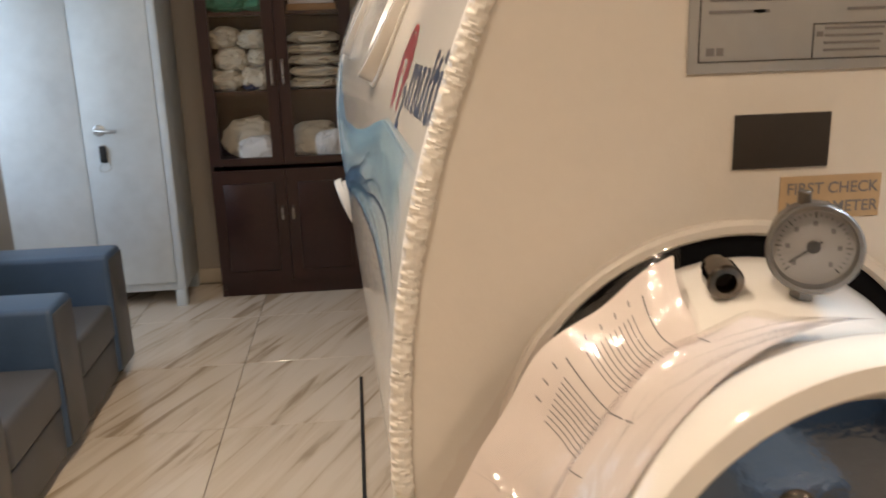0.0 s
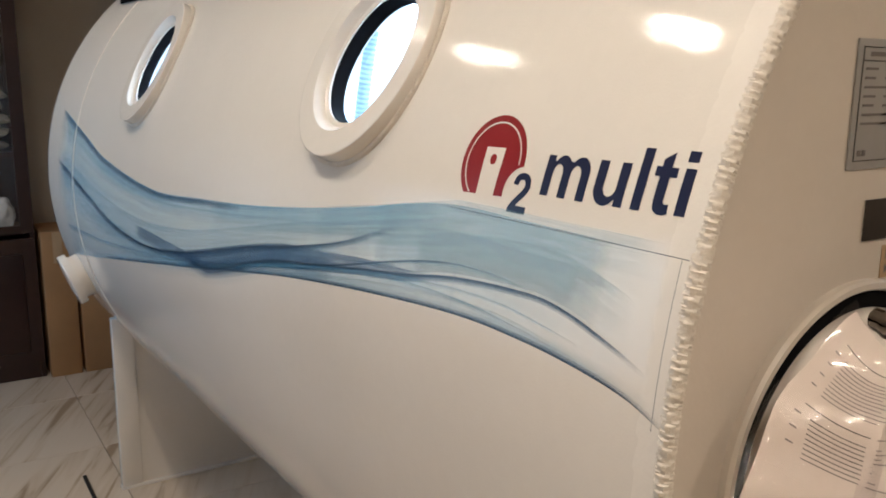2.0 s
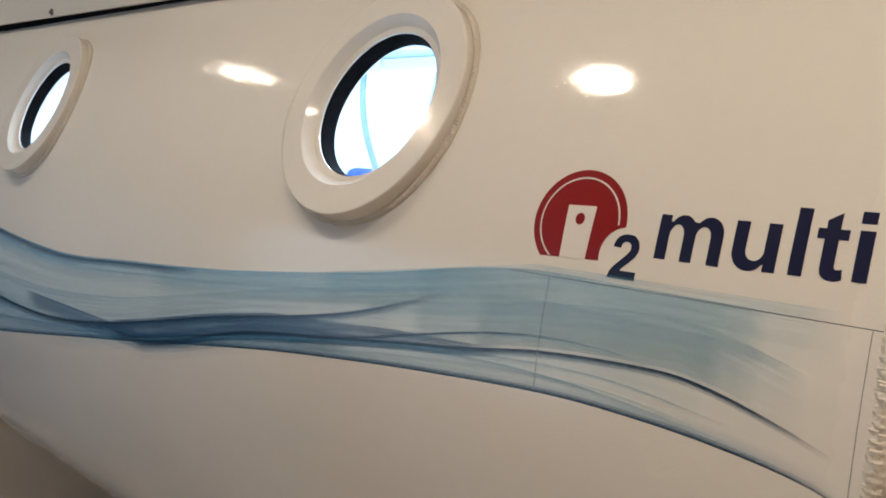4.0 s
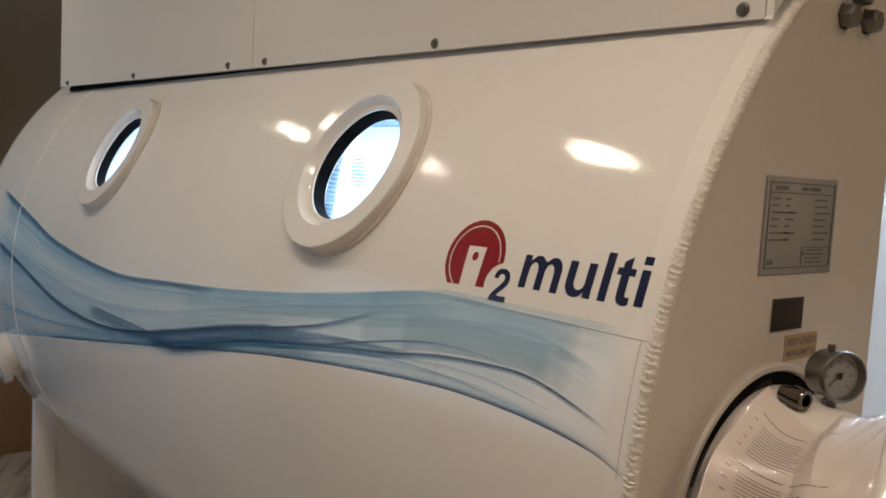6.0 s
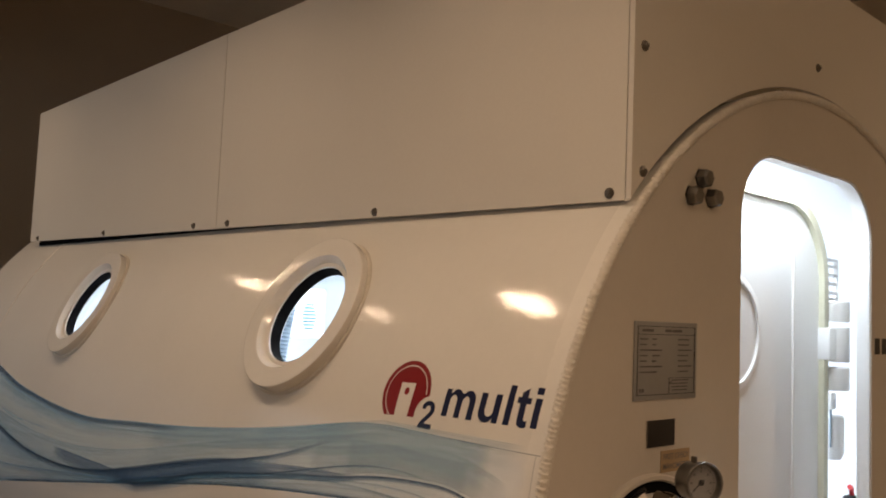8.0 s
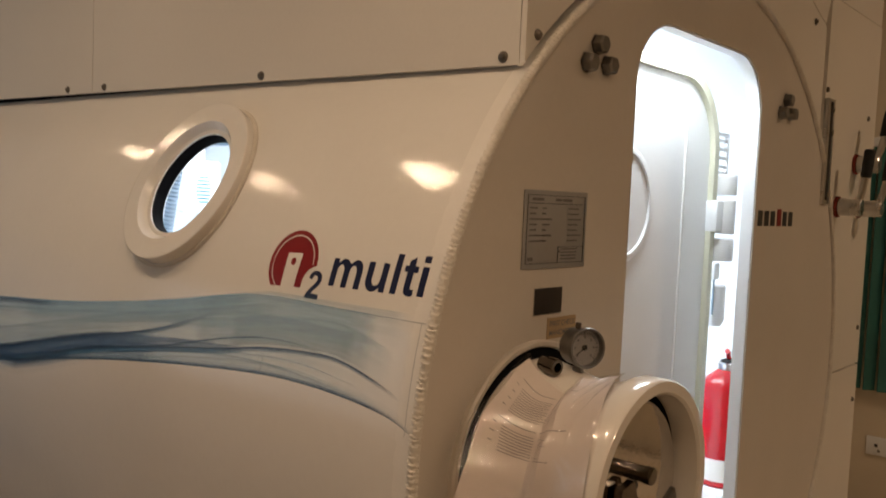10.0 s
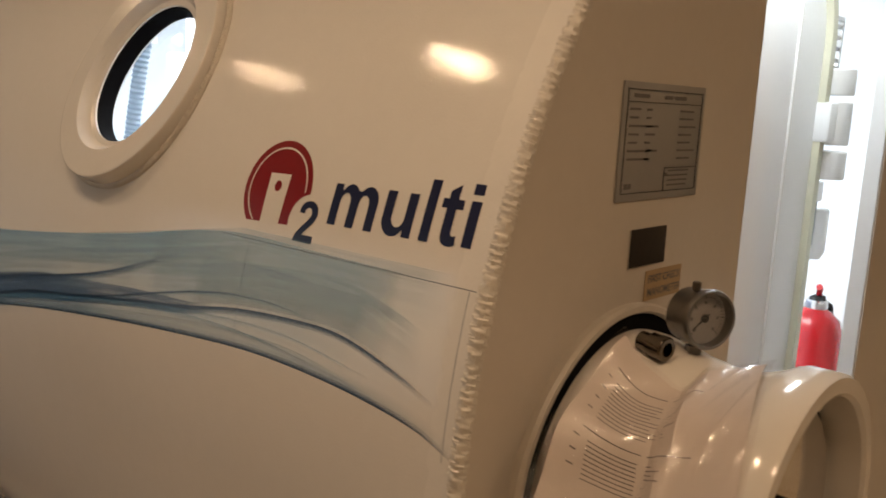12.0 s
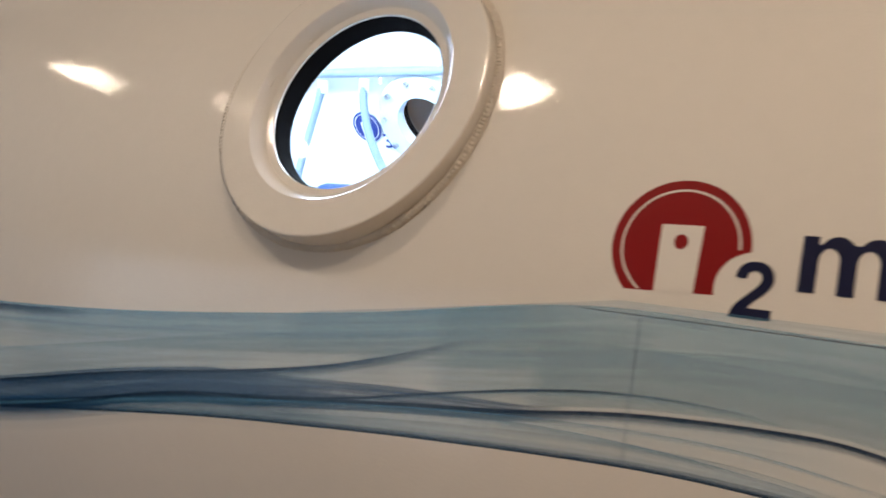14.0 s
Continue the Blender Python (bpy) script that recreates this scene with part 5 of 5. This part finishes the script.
for s, (a, b) in enumerate(((X0 + 0.003, xm - 0.002), (xm + 0.002, X1 - 0.003))):
    d = part("lower_door", slab([[(a, 0.085), (b, 0.085), (b, 0.735), (a, 0.735)]], Y0 - 0.020, Y0 - 0.001), WOOD, cb, "panelled wooden door")
    part("raised_panel", box(a + 0.06, b - 0.06, Y0 - 0.026, Y0 - 0.019, 0.15, 0.66, 0.005), WOOD, d)
    hx = b - 0.028 if s == 0 else a + 0.028
    part("handle", tube([(hx, Y0 - 0.02, 0.45), (hx, Y0 - 0.042, 0.455), (hx, Y0 - 0.042, 0.515), (hx, Y0 - 0.02, 0.52)], 0.006, 8), STEEL, d, "chrome bar handle")
    w = 0.062
    d = part("upper_door", slab([[(a, 0.765), (b, 0.765), (b, ZT), (a, ZT)], [(a + w, 0.765 + w * 0.6), (b - w, 0.765 + w * 0.6), (b - w, ZT - w), (a + w, ZT - w)]], Y0 - 0.020, Y0 - 0.001), WOOD, cb, "glazed wooden door")
    part("pane", box(a + w - 0.005, b - w + 0.005, Y0 - 0.013, Y0 - 0.009, 0.765 + w * 0.6 - 0.005, ZT - w + 0.005), GLASS, d, "clear glass").visible_shadow = False
    part("handle", tube([(hx, Y0 - 0.02, 1.20), (hx, Y0 - 0.042, 1.205), (hx, Y0 - 0.042, 1.325), (hx, Y0 - 0.02, 1.33)], 0.006, 8), STEEL, d, "chrome bar handle")


def bundle(name, label, x, y, z, sx, sy, sz, mat, seed, category="linen"):
    """A crumpled soft bundle resting on its shelf."""
    bm = bmesh.new()
    bmesh.ops.create_icosphere(bm, subdivisions=4, radius=1)
    for v in bm.verts:
        p = v.co.copy()
        k = 1 + 0.22 * noise.noise(p * 1.7 + Vector((seed, 0, 0))) - 0.26 * abs(noise.noise(p * 3.1 + Vector((0, seed, 0)))) + 0.09 * abs(noise.noise(p * 8 + Vector((seed, seed, 0))))
        q = Vector((math.copysign(abs(p.x) ** 0.8, p.x) * sx, math.copysign(abs(p.y) ** 0.7, p.y) * sy, math.copysign(abs(p.z) ** 0.8, p.z) * sz)) * k
        v.co = Vector((x, y, z + sz * 0.9)) + Vector((q.x, q.y, max(q.z, -sz * 0.9)))
    return solid(name, bm, mat, label, category, group="linen on the shelves")


LINEN = "crumpled off-white linen bundle on a cupboard shelf"
FLAT = "loosely folded cream sheet stacked on a cupboard shelf"
BAG = "white plastic bag stuffed with linen on a cupboard shelf"
for i, (x, z, sx, sz) in enumerate(((-0.70, 1.166, 0.095, 0.065), (-0.53, 1.166, 0.085, 0.075), (-0.66, 1.275, 0.100, 0.070), (-0.505, 1.295, 0.075, 0.055), (-0.695, 1.395, 0.080, 0.060), (-0.53, 1.390, 0.095, 0.055))):
    bundle("linen_bundle", LINEN, x, 4.865, z, sx, 0.10, sz, CLOTH, 5.1 * i + 2)
for i, z in enumerate((1.166, 1.228, 1.292, 1.352, 1.412)):
    bundle("folded_sheet", FLAT, -0.215 + 0.012 * (i % 3 - 1), 4.875, z, 0.150 - 0.006 * (i % 2), 0.11, 0.032, CLOTH, 3.7 * i + 40)
for i, (x, sx, sz, mat) in enumerate(((-0.60, 0.150, 0.125, CLOTH), (-0.555, 0.105, 0.075, POLY), (-0.24, 0.130, 0.110, CLOTH), (-0.155, 0.075, 0.085, POLY))):
    bundle("plastic_bag" if mat is POLY else "linen_bundle", BAG if mat is POLY else LINEN, x, 4.800 if mat is POLY else 4.895, 0.776, sx, 0.045 if mat is POLY else 0.095, sz, mat, 7.3 * i + 11, "bag" if mat is POLY else "linen")
bundle("green_cloth", "folded green cloth on the upper shelf", -0.68, 4.87, 1.586, 0.11, 0.10, 0.06, GREENCLOTH, 61)
bundle("green_cloth", "folded green cloth on the upper shelf", -0.50, 4.87, 1.586, 0.08, 0.09, 0.05, GREENCLOTH, 67)
for i, (w, h, mat) in enumerate(((0.26, 0.035, CARD), (0.24, 0.022, PAPER), (0.25, 0.040, TAN), (0.22, 0.018, PAPER))):
    z = 1.586 + sum((0.035, 0.022, 0.040, 0.018)[:i])
    solid("book", box(-0.21 - w / 2, -0.21 + w / 2, 4.80, 4.96, z, z + h - 0.001, 0.002), mat, "thick paper-bound book stacked on the upper shelf", "book", group="stacked books")
bundle("dark_cloth", "dark navy folded cloth under the linen", -0.56, 4.82, 1.166, 0.05, 0.04, 0.03, NAVYCLOTH, 77)

# cartons beside the cupboard
for bx0, bx1, bz in ((0.02, 0.17, 0.76), (0.185, 0.62, 0.70)):
    c = thing("cardboard_box", "tall brown cardboard carton standing against the wall", "box", (bx0 + bx1) / 2, 4.88, 0, group="cartons")
    part("carton", box(bx0, bx1, 4.70, 5.03, 0, bz, 0.004), CARD, c)
    part("flap", box(bx0 + 0.003, bx1 - 0.003, 4.698, 4.86, bz, bz + 0.004), CARD, c)
    part("tape", box((bx0 + bx1) / 2 - 0.022, (bx0 + bx1) / 2 + 0.022, 4.6985, 4.6998, bz - 0.16, bz), TAN, c, "glossy tan packing tape")


# armchairs along the wall
def armchair(y0, y1):
    a = thing("armchair", "low slate-blue and grey leatherette armchair with a broad arm", "armchair", -1.45, (y0 + y1) / 2, 0, group="armchairs")
    xf, xb, t = -1.085, -1.86, 0.215
    part("base", box(xb + 0.05, xf - 0.012, y0 + 0.002, y1 - t - 0.001, 0.04, 0.22, 0.010), GREYLEATHER, a)
    part("seat_cushion", box(xb + 0.14, xf - 0.002, y0 + 0.003, y1 - t - 0.003, 0.222, 0.375, 0.022, 4), GREYLEATHER, a, "grey padded seat")
    part("backrest", box(xb, xb + 0.20, y0 + 0.01, y1 - 0.01, 0.05, 0.82, 0.04, 4), BLUELEATHER, a, "slate blue backrest")
    m = part("arm", box(xb + 0.03, xf, y1 - t, y1, 0.05, 0.585, 0.022, 4), BLUELEATHER, a, "broad square padded arm")
    part("arm_front", box(xf - 0.002, xf + 0.006, y1 - t + 0.014, y1 - 0.014, 0.06, 0.562, 0.005), GREYLEATHER, m, "grey front facing")
    for fx in (xf - 0.06, xb + 0.08):
        for fy in (y0 + 0.06, y1 - 0.06):
            part("foot", rod((fx, fy, 0), (fx, fy, 0.055), 0.02, 16), BLACK, a)
    return a


armchair(3.10, 3.78)
near_chair = armchair(2.40, 3.085)
armchair(1.70, 2.385)
# two more stand behind, facing the chamber
for cx in (1.09, 1.785):
    copy_thing(near_chair, pose(cx, -0.94, 0, 0, 0, 90))

# ---------------------------------------------------------------- floor tiles
TS = 0.655
tile_mesh = mesh_of(box(-TS / 2 + 0.0015, TS / 2 - 0.0015, -TS / 2 + 0.0015, TS / 2 - 0.0015, -0.012, 0, 0.0012, 1), "tile", TILE, smooth=False)
for i in range(-3, 8):
    for j in range(-9, 4):
        x, y = -0.575 + TS * (i + 0.5), 3.05 + TS * (j + 0.5)
        if -2.3 < x < 4.1 and -3.0 < y < 5.06:
            ob = new("tile", tile_mesh)
            ob.location = (x, y, 0)
            ob.parent = floor
            ob.matrix_parent_inverse = Matrix.Identity(4)
